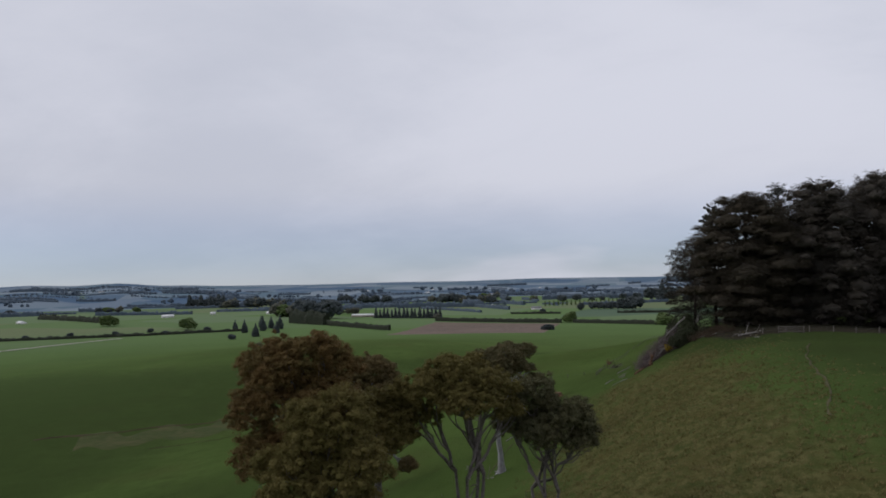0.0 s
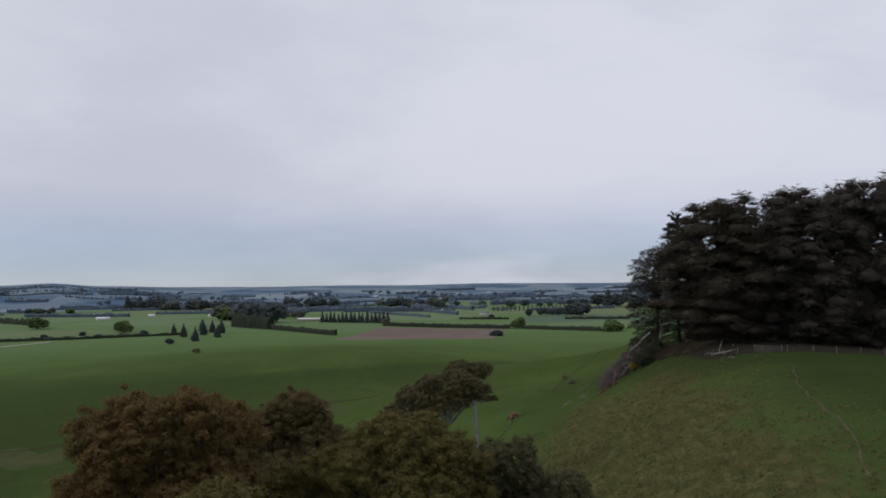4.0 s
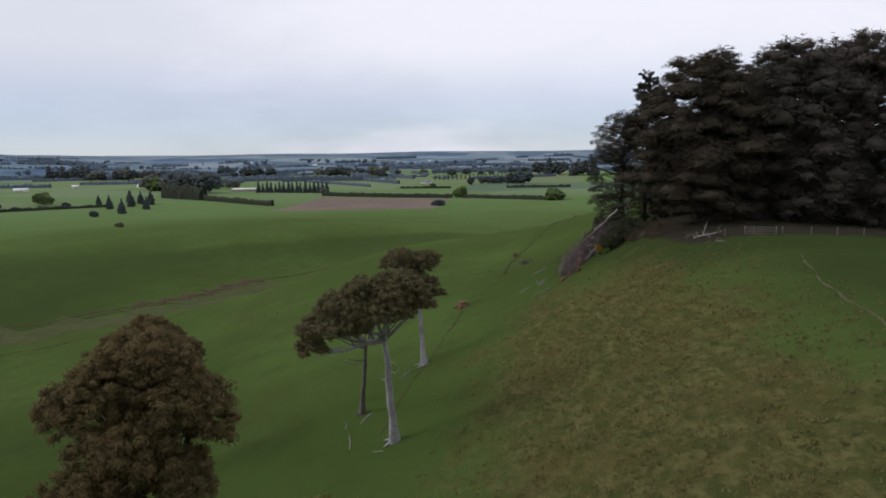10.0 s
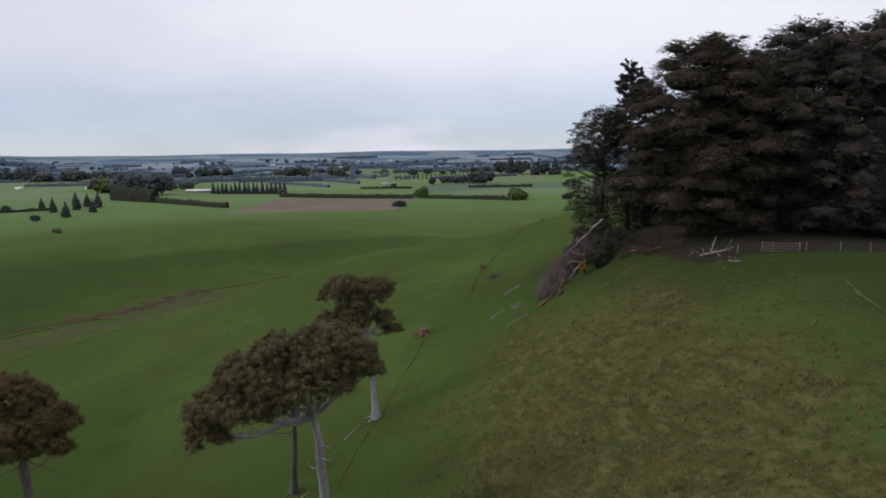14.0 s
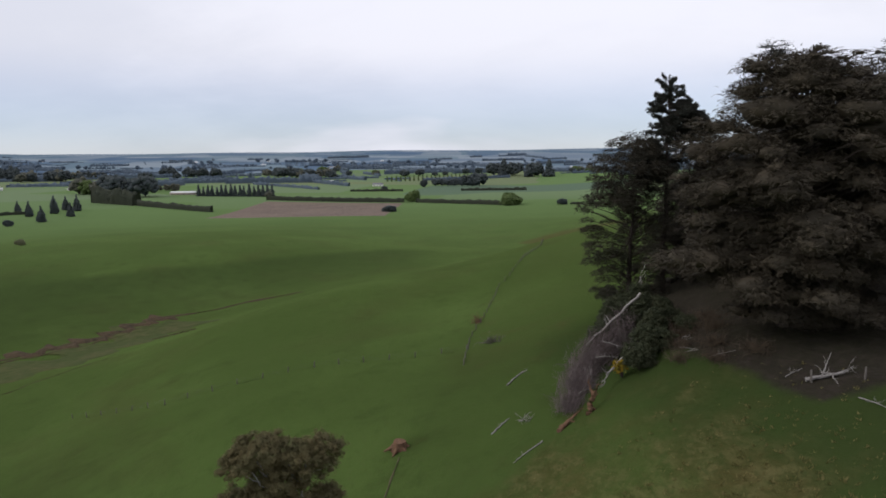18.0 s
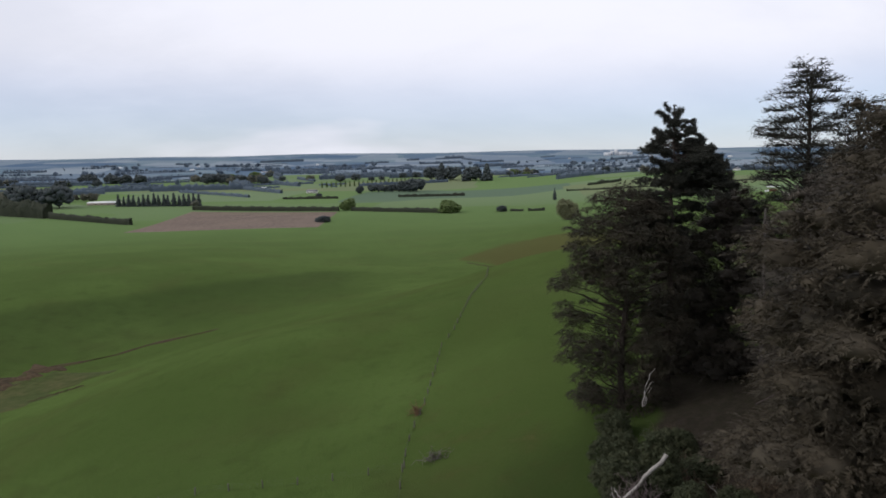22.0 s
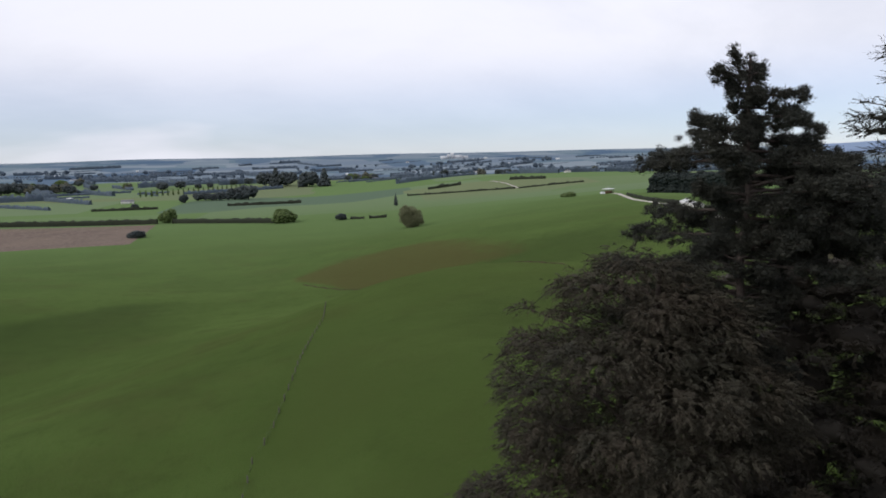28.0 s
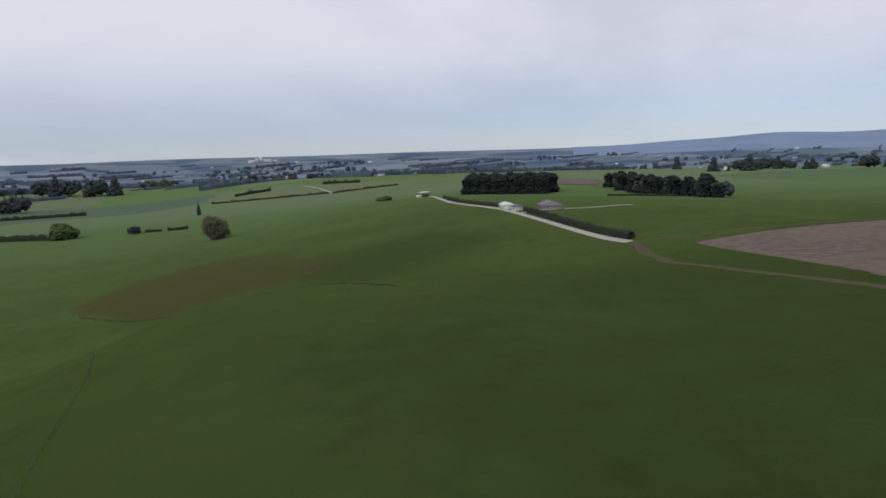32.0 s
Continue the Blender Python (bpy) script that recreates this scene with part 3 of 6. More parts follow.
def lobe_clumps(lobes, spacing, inner=0.25, under=-0.75):
    """Clump centres over the skins of ellipsoid lobes (centre, radii), without those buried in a neighbour."""
    out = []
    for k, (c, r) in enumerate(lobes):
        c, r = np.array(c, float), np.array(r, float)
        area = 4 * np.pi * ((r[0] * r[1]) ** 1.6 / 3 + (r[0] * r[2]) ** 1.6 / 3 + (r[1] * r[2]) ** 1.6 / 3) ** (1 / 1.6)
        n = max(8, int(area / spacing ** 2))
        i = np.arange(n) + 0.5
        z = 1 - 2 * i / n
        a = np.pi * (1 + 5 ** 0.5) * i + k
        d = np.stack([np.sqrt(1 - z * z) * np.cos(a), np.sqrt(1 - z * z) * np.sin(a), z], 1)
        d += rng.normal(size=d.shape) * 0.12
        p = c + d * r * rng.uniform(0.78, 1.0, (n, 1))
        p = p[(d[:, 2] > under)]
        keep = np.ones(len(p), bool)
        for j, (c2, r2) in enumerate(lobes):
            if j != k:
                keep &= (((p - c2) / (np.array(r2) * 0.8)) ** 2).sum(1) > 1
        out.append(p[keep])
        out.append(c + ball_points(int(n * inner)) * r * rng.uniform(0.3, 0.7, (int(n * inner), 1)))
    return np.concatenate(out)


def bend(a, b, sag=0.0, n=6, jitter=0.0):
    """A curved line from a to b."""
    a, b = np.array(a, float), np.array(b, float)
    s = np.linspace(0, 1, n)[:, None]
    p = a + (b - a) * s
    p[:, 2] += sag * np.sin(np.pi * s[:, 0])
    p[1:-1] += rng.normal(size=(n - 2, 3)) * jitter
    return p


def on_ground(x, y, up=0.0):
    return (x, y, float(height(x, y)) + up)


# ---------------------------------------------------------------- trees
def billows(lobes):
    """Each lobe of a crown broken into smaller rounded billows with clefts between them."""
    out = []
    for c, r in lobes:
        r = r * 1.1
        out.append((c, r * 0.66))
        n = int(rng.integers(8, 12))
        for k in range(n):
            z = 0.95 - 1.35 * (k + rng.uniform(0, 0.8)) / n
            a = k * 2.4 + rng.normal() * 0.3
            q = np.sqrt(max(0.0, 1 - z * z))
            out.append((c + np.array([q * np.cos(a), q * np.sin(a), z]) * r * rng.uniform(0.55, 0.78), r * rng.uniform(0.3, 0.5)))
    return out


def gum_tree(name, base, fork, lobes, leaf_mat, bark, label, radius=0.35, spacing=0.75, clump=0.62, leaf=0.2, count=150, stems=1, group="tall gum trees", deadness=0, soft=False):
    """A tall tree with bare stems and a billowing crown of leaf clumps. Lobes are in world metres."""
    base = np.array(base, float)
    tree = thing(name, base, label, "tree", group)
    wood = Shape()
    forks = []
    for s in range(stems):
        off = np.array([0, 0, 0]) if stems == 1 else np.array([np.cos(s * 2.4), np.sin(s * 2.4), 0]) * radius * 1.2
        top = np.array(fork) - base + off * (3.5 if stems > 1 else 1)
        line = bend(off, top, 0, 9, 0.05)
        line[0] = off - np.array([0, 0, 0.6])
        r = np.linspace(radius, radius * 0.55, 9) / (1 if stems == 1 else 1.5)
        r[0] *= 1.7
        r[1] *= 1.15
        wood.tube(line, r, 9, 0.04)
        forks.append(top)
    for a in np.linspace(0, 2 * np.pi, 6)[:-1]:      # root flare
        wood.tube([(0, 0, 0.7), (np.cos(a) * radius * 1.3, np.sin(a) * radius * 1.3, 0.12), (np.cos(a) * radius * 3.2, np.sin(a) * radius * 3.2, -0.25)], (radius * 0.5, radius * 0.35, 0.06), 5)
    for k, (c, r) in enumerate(lobes):
        f = forks[k % len(forks)]
        c = np.array(c) - base
        limb = bend(f - (f - forks[0]) * 0, c, -0.5, 8, 0.14)
        wood.tube(limb, np.linspace(radius * 0.5, 0.07, 8), 7, 0.05)
        for _ in range(7):
            start = limb[rng.integers(2, 7)]
            tip = c + ball_points(1, 0.2)[0] * np.array(r) * 0.85
            wood.tube(bend(start, tip, -0.2, 5, 0.12), np.linspace(0.075, 0.02, 5), 5)
    for _ in range(deadness):
        f = forks[rng.integers(len(forks))]
        tip = f * rng.uniform(0.55, 0.95) + np.r_[rng.normal(size=2) * 2.2, rng.uniform(-0.6, 0.8)]
        wood.tube(bend(f * rng.uniform(0.6, 0.95), tip, -0.4, 6, 0.15), np.linspace(0.07, 0.015, 6), 5)
    part_mesh("trunk", wood.mesh("trunk", bark), tree)
    centres = lobe_clumps(billows([(np.array(c) - base, np.array(r, float)) for c, r in lobes]), spacing * 1.12, 0.08, -0.6)
    centres += rng.normal(size=centres.shape) * 0.12
    sizes = rng.uniform(0.5, 1.4, len(centres)) * clump
    v, f = (tuft_leaves if soft else clump_leaves)(centres, sizes, count, leaf, 0.75)
    w, g = lumps(centres, sizes * 0.46, 0.7)
    part_mesh("crown", mesh_of("crown", np.concatenate([v, w]), np.concatenate([f, g + len(v)]), leaf_mat), tree)
    return tree


def limb_line(start, th, long, rise, droop):
    u = np.linspace(0, 1, 7)[:, None]
    out = np.array([np.cos(th), np.sin(th), 0])
    return start + out * long * u + np.array([0, 0, 1.0]) * long * (rise * u - droop * u ** 2.2)


def along_line(line, t):
    k = np.linspace(0, 1, len(line))
    return np.stack([np.interp(t, k, line[:, j]) for j in range(3)], -1)


def lobe_skin(lobes, spacing, under=-0.4):
    """Points spread over the skins of ellipsoid lobes (centre, radii), with their outward directions."""
    ps, ds = [], []
    for k, (c, r) in enumerate(lobes):
        c, r = np.array(c, float), np.array(r, float)
        area = 4 * np.pi * ((r[0] * r[1]) ** 1.6 / 3 + (r[0] * r[2]) ** 1.6 / 3 + (r[1] * r[2]) ** 1.6 / 3) ** (1 / 1.6)
        n = max(6, int(area / spacing ** 2))
        i = np.arange(n) + 0.5
        z, a = 1 - 2 * i / n, np.pi * (1 + 5 ** 0.5) * i + k
        d = np.stack([np.sqrt(1 - z * z) * np.cos(a), np.sqrt(1 - z * z) * np.sin(a), z], 1) + rng.normal(size=(n, 3)) * 0.14
        d = d[d[:, 2] > under]
        p = c + d * r * rng.uniform(0.72, 1.0, (len(d), 1))
        keep = np.ones(len(p), bool)
        for j, (c2, r2) in enumerate(lobes):
            if j != k:
                keep &= (((p - c2) / (np.array(r2) * 0.72)) ** 2).sum(1) > 1
        ps.append(p[keep])
        ds.append(unit(d[keep] / r))
    return np.concatenate(ps), np.concatenate(ds)


def fronds(pos, out, long, n, droop, slim=0.3):
    """Feathery fronds: narrow leaflets set to both sides of a drooping rib."""
    m = len(pos)
    u = np.tile(np.linspace(0.08, 1.0, n), m)
    turn = np.tile(np.where(np.arange(n) % 2, 1.0, -1.0) * np.r_[np.ones(n - 1), 0.0], m)
    p, o, ln = np.repeat(pos, n, 0), np.repeat(out, n, 0), np.repeat(long, n)
    side = unit(np.cross(o, np.array([0, 0, 1.0]) + 0.35 * np.repeat(rng.normal(size=(m, 3)), n, 0)))
    fall = np.repeat(droop * rng.uniform(0.5, 1.5, m), n)
    at = p + o * (ln * u)[:, None]
    at[:, 2] -= fall * u * u * ln
    ahead = unit(o - np.array([0, 0, 2.0]) * (fall * u)[:, None])
    ax = unit(ahead * 0.8 + side * (turn * 0.75)[:, None] + rng.normal(size=p.shape) * 0.16 - np.array([0, 0, 0.12]))
    size = ln * (0.46 - 0.24 * u) * rng.uniform(0.6, 1.3, len(u))
    across = unit(np.cross(ax, np.array([0, 0, 1.0]) + 0.5 * rng.normal(size=p.shape)))
    return slivers(at, ax, across, size, size * slim)


def bough_meshes(tall, profile, boughs, size, spacing, long, n, seed, girth=0.8, low=0.06, flat=0.5, foliage=None, droop=0.2, uneven=0.3, spikes=14, hollow=None, core=0.42, bark=None, lift=0.0, filled=0.66, arms=(), slim=0.3):
    """Trunk and crown of an old conifer: layered boughs of uneven size, each a flattened dome covered with feathery fronds.
    hollow: heading, half width (radians) and top share of a side where the boughs have died and the trunk shows.
    arms: long low boughs, as share of the height, heading, reach and half width."""
    global rng
    rng = np.random.default_rng(seed)
    ps, pr = np.array(profile, float).T
    wood = Shape()
    stem = bend((0, 0, -0.8), (rng.normal() * 0.3, rng.normal() * 0.3, tall * 0.95), 0, 10, 0.15)
    wood.tube(stem, np.linspace(girth, 0.1, 10), 9, 0.06)
    lobes, dead = [], []
    for k in range(boughs + spikes):
        spike = k >= boughs
        s = rng.uniform(0.55, 1.0) if spike else low + (0.97 - low) * (k + rng.uniform(0, 0.9)) / boughs
        th = k * 2.4 + rng.normal() * 0.3
        r = size * (rng.uniform(0.28, 0.45) if spike else rng.uniform(0.5, 1.6)) * (1 - 0.35 * smooth(0.8, 1.0, s))
        reach = np.interp(s, ps, pr) * (rng.uniform(0.96, 1.06) if spike else 1 - uneven * rng.uniform() + 0.06)
        off = max(0.0, reach - r)
        c = np.array([np.cos(th) * off, np.sin(th) * off, s * tall - r * flat * 0.5 + lift * off])
        if hollow and s < hollow[2] and abs((th - hollow[0] + np.pi) % (2 * np.pi) - np.pi) < hollow[1]:
            dead.append((s, th, reach))
            continue
        lobes.append((c, np.array([r, r, r * flat * rng.uniform(0.75, 1.25)])))
        start = along_line(stem, min(0.97, max(0.03, (c[2] - off * 0.25) / tall)))
        wood.tube(bend(start, c, 0.3, 6, 0.1), np.linspace(0.05 + 0.008 * off, 0.02, 6), 5)
    for s, th, reach, r in arms:                                  # long sweeping boughs, drooping at the tip
        start = along_line(stem, min(0.95, s + 0.05))
        line = limb_line(start, th, reach - r * 0.4, 0.06, 0.2)
        wood.tube(line, np.linspace(0.22, 0.04, 7), 6)
        for u, share in ((0.45, 0.6), (0.62, 0.8), (0.8, 1.0), (0.97, 0.75)):
            c = along_line(line, u) + rng.normal(size=3) * np.array([0.35, 0.35, 0.2]) * r
            lobes.append((c, np.array([r, r, r * flat * 0.7]) * share))
    for s in np.linspace(max(low, 0.08), 0.92, 9):                # leafy middle round the stem
        r = np.interp(s, ps, pr) * core * (0.45 if hollow and s < hollow[2] else 1.0)
        lobes.append((np.array([0, 0, s * tall]), np.array([r, r, tall * 0.075])))
    for s, th, reach in dead:                                     # bare drooping limbs on the dead side
        line = limb_line(along_line(stem, s), th, reach * rng.uniform(0.45, 0.9), 0.1 + rng.normal() * 0.1, 0.4)
        wood.tube(line, np.linspace(0.07, 0.015, 7), 5)
        for q in range(3):
            a = along_line(line, rng.uniform(0.3, 0.95))
            wood.tube(bend(a, a + np.array([rng.normal() * 0.7, rng.normal() * 0.7, rng.uniform(-1.4, 0.2)]), 0.1, 4, 0.08), np.linspace(0.03, 0.01, 4), 4)
    p, d = lobe_skin(lobes, spacing)
    keep = p[:, 2] > 0.5
    p, d = p[keep], d[keep]
    away = unit(p * np.array([1, 1, 0]) + 1e-6)
    out = unit(d * np.array([0.75, 0.75, 0.4]) + away * 0.55 + rng.normal(size=p.shape) * np.array([0.3, 0.3, 0.16]) + np.array([0, 0, 0.1]))
    ln = long * rng.uniform(0.55, 1.35, len(p))
    v, f = fronds(p - out * (ln * 0.35)[:, None], out, ln, n, droop, slim)
    w, g = lumps(np.array([c for c, _ in lobes]), np.array([r[0] for _, r in lobes]) * filled, flat * 0.85, 2)
    return wood.mesh("trunk", bark or BARK_DARK), mesh_of("crown", np.concatenate([v, w]), np.concatenate([f, g + len(v)]), foliage or CYPRESS)


def pine_meshes(tall, profile, arms, tuft, needles, needle, seed, start=0.45, girth=0.5, extra=()):
    """Trunk and crown of an open pine: level arms set with close tufts of short needles."""
    global rng
    rng = np.random.default_rng(seed)
    ps, pr = np.array(profile, float).T
    wood = Shape()
    stem = bend((0, 0, -0.8), (0, 0, tall * 0.985), 0, 12, 0.12)
    wood.tube(stem, np.linspace(1, 0.1, 12) ** 0.9 * girth, 9, 0.05)
    cs, rs, ways = [], [], []
    limbs = []
    for w in range(arms):
        s = start + (0.98 - start) * rng.uniform() ** 0.62
        th = w * 2.4 + rng.normal() * 0.5
        limbs.append((s, th, np.interp(s, ps, pr) * (1 - 0.6 * rng.uniform() ** 1.6) * (0.72 + 0.42 * np.sin(th + 19 * s)), 0.14 + 0.28 * smooth(0.85, 1.0, s) + rng.normal() * 0.15))
    for s, th, long, rise in limbs + [(*e, -0.05) for e in extra]:
        line = limb_line(along_line(stem, s), th, long, rise, 0.02)
        line[1:, :2] += rng.normal(size=(6, 2)) * 0.1
        wood.tube(line, np.linspace(0.03 + 0.011 * long, 0.02, 7), 5)
        n = max(3, int(long / tuft * 3.4))
        t = 0.36 + 0.62 * rng.uniform(size=n) ** 0.8
        p = along_line(line, t)
        side = rng.normal(size=n) * 0.15 * long * (1.25 - 0.85 * t)
        p += np.stack([-np.sin(th) * side, np.cos(th) * side, rng.normal(size=n) * tuft * (0.3 + 0.05 * long)], 1)
        cs.append(p)
        rs.append(rng.uniform(0.55, 1.3, n) * tuft)
        ways.append(np.tile([np.cos(th) * 0.6, np.sin(th) * 0.6, 0.25], (n, 1)))
    top = along_line(stem, np.linspace(0.93, 1.0, 8))
    cs.append(top)
    rs.append(np.full(8, tuft * 0.8))
    ways.append(np.tile([0, 0, 0.8], (8, 1)))
    cs, rs = np.concatenate(cs), np.concatenate(rs)
    c, r = np.repeat(cs, needles, 0), np.repeat(rs, needles)
    d = ball_points(len(c), 0.35)
    pos = c + d * (r * rng.uniform(0.35, 0.95, len(c)))[:, None] * np.array([1, 1, 0.7])
    ax = unit(0.7 * d + np.repeat(np.concatenate(ways), needles, 0) + rng.normal(size=d.shape) * 0.35)
    side = unit(np.cross(ax, rng.normal(size=d.shape)))
    ln = needle * rng.uniform(0.6, 1.3, len(c))
    v, f = slivers(pos, ax, side, ln, ln * 0.28)
    w, g = lumps(cs, rs * 0.42, 0.6)
    return wood.mesh("trunk", BARK_DARK), mesh_of("crown", np.concatenate([v, w]), np.concatenate([f, g + len(v)]), PINE)


def conifer(name, meshes, x, y, label, scale=(1, 1, 1), turn=0.0, group="", category="tree", sink=0.3):
    tree = thing(name, on_ground(x, y, -sink), label, category, group, turn=turn)
    tree.scale = scale
    part_mesh("trunk", meshes[0], tree)
    part_mesh("crown", meshes[1], tree)
    return tree


def small_tree_meshes(tall, wide, leaf, count, foliage, bark, seed, shape="round", trunk=0.2, grain=0.14):
    """A simple tree for the middle distance: trunk with limbs and an uneven crown of clumps."""
    global rng
    rng = np.random.default_rng(seed)
    wood = Shape()
    wood.tube(bend((0, 0, -0.5), (0, 0, tall * 0.7), 0, 5, 0.05), np.linspace(tall * 0.03, 0.05, 5), 6)
    lobes = []
    if shape == "round":
        for k in range(6):
            a = k * 1.05 + rng.uniform(0, 0.6)
            q = np.array([np.cos(a) * wide * 0.24, np.sin(a) * wide * 0.24, tall * rng.uniform(0.30, 0.70)])
            lobes.append((q, np.array([0.3, 0.3, 0.27]) * wide * rng.uniform(0.75, 1.2)))
            wood.tube(bend((0, 0, tall * trunk), q, 0, 4, 0.05), np.linspace(tall * 0.018, 0.04, 4), 5)
    elif shape == "block":
        for k in range(6):
            s = k / 5
            q = np.array([rng.normal() * 0.4, rng.normal() * 0.4, tall * (0.1 + 0.76 * s)])
            lobes.append((q, np.array([wide * (0.5 - 0.14 * s), wide * (0.5 - 0.14 * s), tall * 0.13]) * rng.uniform(0.9, 1.1)))
    else:
        for k in range(8):
            s = k / 7
            q = np.array([rng.normal() * 0.12, rng.normal() * 0.12, tall * (0.12 + 0.78 * s)])
            r = wide * 0.5 * (1 - s) ** 0.8 + 0.25
            lobes.append((q, np.array([r, r, tall * 0.11]) * rng.uniform(0.85, 1.15)))
    centres = lobe_clumps(lobes, wide * grain, 0.1)
    per = max(2, count // len(centres))
    sizes = rng.uniform(0.7, 1.3, len(centres)) * wide * grain * 0.75
    v, f = clump_leaves(centres, sizes, per, leaf)
    if foliage is not FAR_BARE:
        w, g = lumps(centres, sizes * 0.85)
        return wood.mesh("trunk", bark), mesh_of("crown", np.concatenate([v, w]), np.concatenate([f, g + len(v)]), foliage)
    return wood.mesh("trunk", bark), mesh_of("crown", v, f, foliage)


def hedge(name, points, tall, wide, label, leaf=0.5, density=5.0, foliage=None, group="hedges", ragged=0.12):
    """A clipped or ragged hedge along a line: a solid core under a skin of leaves."""
    points = np.array(points, float)
    run = np.r_[0, np.cumsum(np.hypot(*np.diff(points, axis=0).T))]
    n = max(3, int(run[-1] / 4))
    s = np.linspace(0, run[-1], n)
    x, y = np.interp(s, run, points[:, 0]), np.interp(s, run, points[:, 1])
    base = np.array([x[0], y[0], float(height(x[0], y[0]))])
    ahead = unit(np.gradient(np.stack([x, y], 1), axis=0))
    across = np.stack([-ahead[:, 1], ahead[:, 0]], 1)
    z = height(x, y)
    ring = []
    for w, h in ((-0.5, -0.1), (-0.5, 0.6), (-0.38, 0.95), (0.38, 0.95), (0.5, 0.6), (0.5, -0.1)):
        j = 1 + ragged * rng.normal(size=n)
        xy = np.stack([x, y], 1) + across * (w * wide * (1 + 0.5 * ragged * rng.normal(size=n)))[:, None]
        ring.append(np.c_[xy, z + h * tall * (j if h > 0 else 1)])
    v = np.stack(ring, 1)
    i, k = np.meshgrid(np.arange(n - 1), np.arange(5), indexing="ij")
    f = np.stack([i * 6 + k, i * 6 + k + 1, (i + 1) * 6 + k + 1, (i + 1) * 6 + k], -1).reshape(-1, 4)
    caps = np.array([[0, 1, 2, 3], [0, 3, 4, 5], [n * 6 - 3, n * 6 - 4, n * 6 - 5, n * 6 - 6], [n * 6 - 1, n * 6 - 2, n * 6 - 3, n * 6 - 6]])
    thing_ = thing(name, base, label, "hedge", group)
    core = mesh_of("core", v.reshape(-1, 3) - base, np.concatenate([f, caps]), foliage or HEDGE_DARK)
    part_mesh("core", core, thing_)
    m = int(run[-1] * density)
    if m:
        g = rng.uniform(0, n - 1.001, m)
        i0, fr = g.astype(int), (g % 1)[:, None]
        k = rng.uniform(0, 4.999, m)
        k0, fk = k.astype(int), (k % 1)[:, None]
        p = (v[i0, k0] * (1 - fr) + v[i0 + 1, k0] * fr) * (1 - fk) + (v[i0, k0 + 1] * (1 - fr) + v[i0 + 1, k0 + 1] * fr) * fk - base
        d = ball_points(m, 0.6)
        vv, ff = blades(p - d * leaf * 0.3, d, unit(np.cross(d, rng.normal(size=d.shape))), leaf * rng.uniform(0.6, 1.6, m), leaf * rng.uniform(0.4, 0.8, m))
        tagged(part_mesh("leafage", mesh_of("leafage", vv, ff, foliage or HEDGE_DARK), thing_), kind="stuff")
    return thing_


def draped(name, outline_fn, nu, nv, mat, label, category, lift=0.12, kind="structure", sunk=0.0, curve=2):
    """A sheet laid over the ground: outline_fn(u, v) gives x, y for u, v in 0..1."""
    u, v = np.meshgrid(np.linspace(0, 1, nu), np.linspace(0, 1, nv), indexing="ij")
    x, y = outline_fn(u, v)
    z = height(x, y) + lift - (lift + sunk) * np.maximum(np.abs(2 * v - 1) ** curve, np.abs(2 * u - 1) ** 40) * (sunk > 0)
    i, j = np.meshgrid(np.arange(nu - 1), np.arange(nv - 1), indexing="ij")
    f = np.stack([i * nv + j, (i + 1) * nv + j, (i + 1) * nv + j + 1, i * nv + j + 1], -1).reshape(-1, 4)
    ob = new(name, mesh_of(name, np.stack([x, y, z], -1).reshape(-1, 3), f, mat, True))
    return tagged(ob, label, category, kind=kind)


def quad_patch(corners):
    c = np.array(corners, float)
    return lambda u, v: tuple((c[0][k] * (1 - u) + c[1][k] * u) * (1 - v) + (c[3][k] * (1 - u) + c[2][k] * u) * v for k in (0, 1))


def strip(points, wide, wander=0.0):
    p = np.array(points, float)
    run = np.r_[0, np.cumsum(np.hypot(*np.diff(p, axis=0).T))] / np.hypot(*np.diff(p, axis=0).T).sum()

    def at(u, v):
        x, y = np.interp(u, run, p[:, 0]), np.interp(u, run, p[:, 1])
        e = 0.004
        ax = np.interp(u + e, run, p[:, 0]) - np.interp(u - e, run, p[:, 0])
        ay = np.interp(u + e, run, p[:, 1]) - np.interp(u - e, run, p[:, 1])
        n = np.hypot(ax, ay) + 1e-9
        w = (v - 0.5) * wide * (1 + wander * np.sin(u * 61) * np.cos(u * 23 + 1)) + wander * 0.5 * wide * np.sin(u * 37)
        return x - ay / n * w, y + ax / n * w
    return at


# ---------------------------------------------------------------- ground
def graded(lo, hi, a, b, step, grow):
    """Grid lines: even steps from a to b, growing outwards to lo and hi."""
    mid = list(np.arange(a, b + step / 2, step))
    left, right, s = [], [], step
    x = a
    while x > lo:
        s *= grow
        x -= s
        left.append(max(x, lo))
    x, s = b, step
    while x < hi:
        s *= grow
        x += s
        right.append(min(x, hi))
    return np.array(left[::-1] + mid + right)


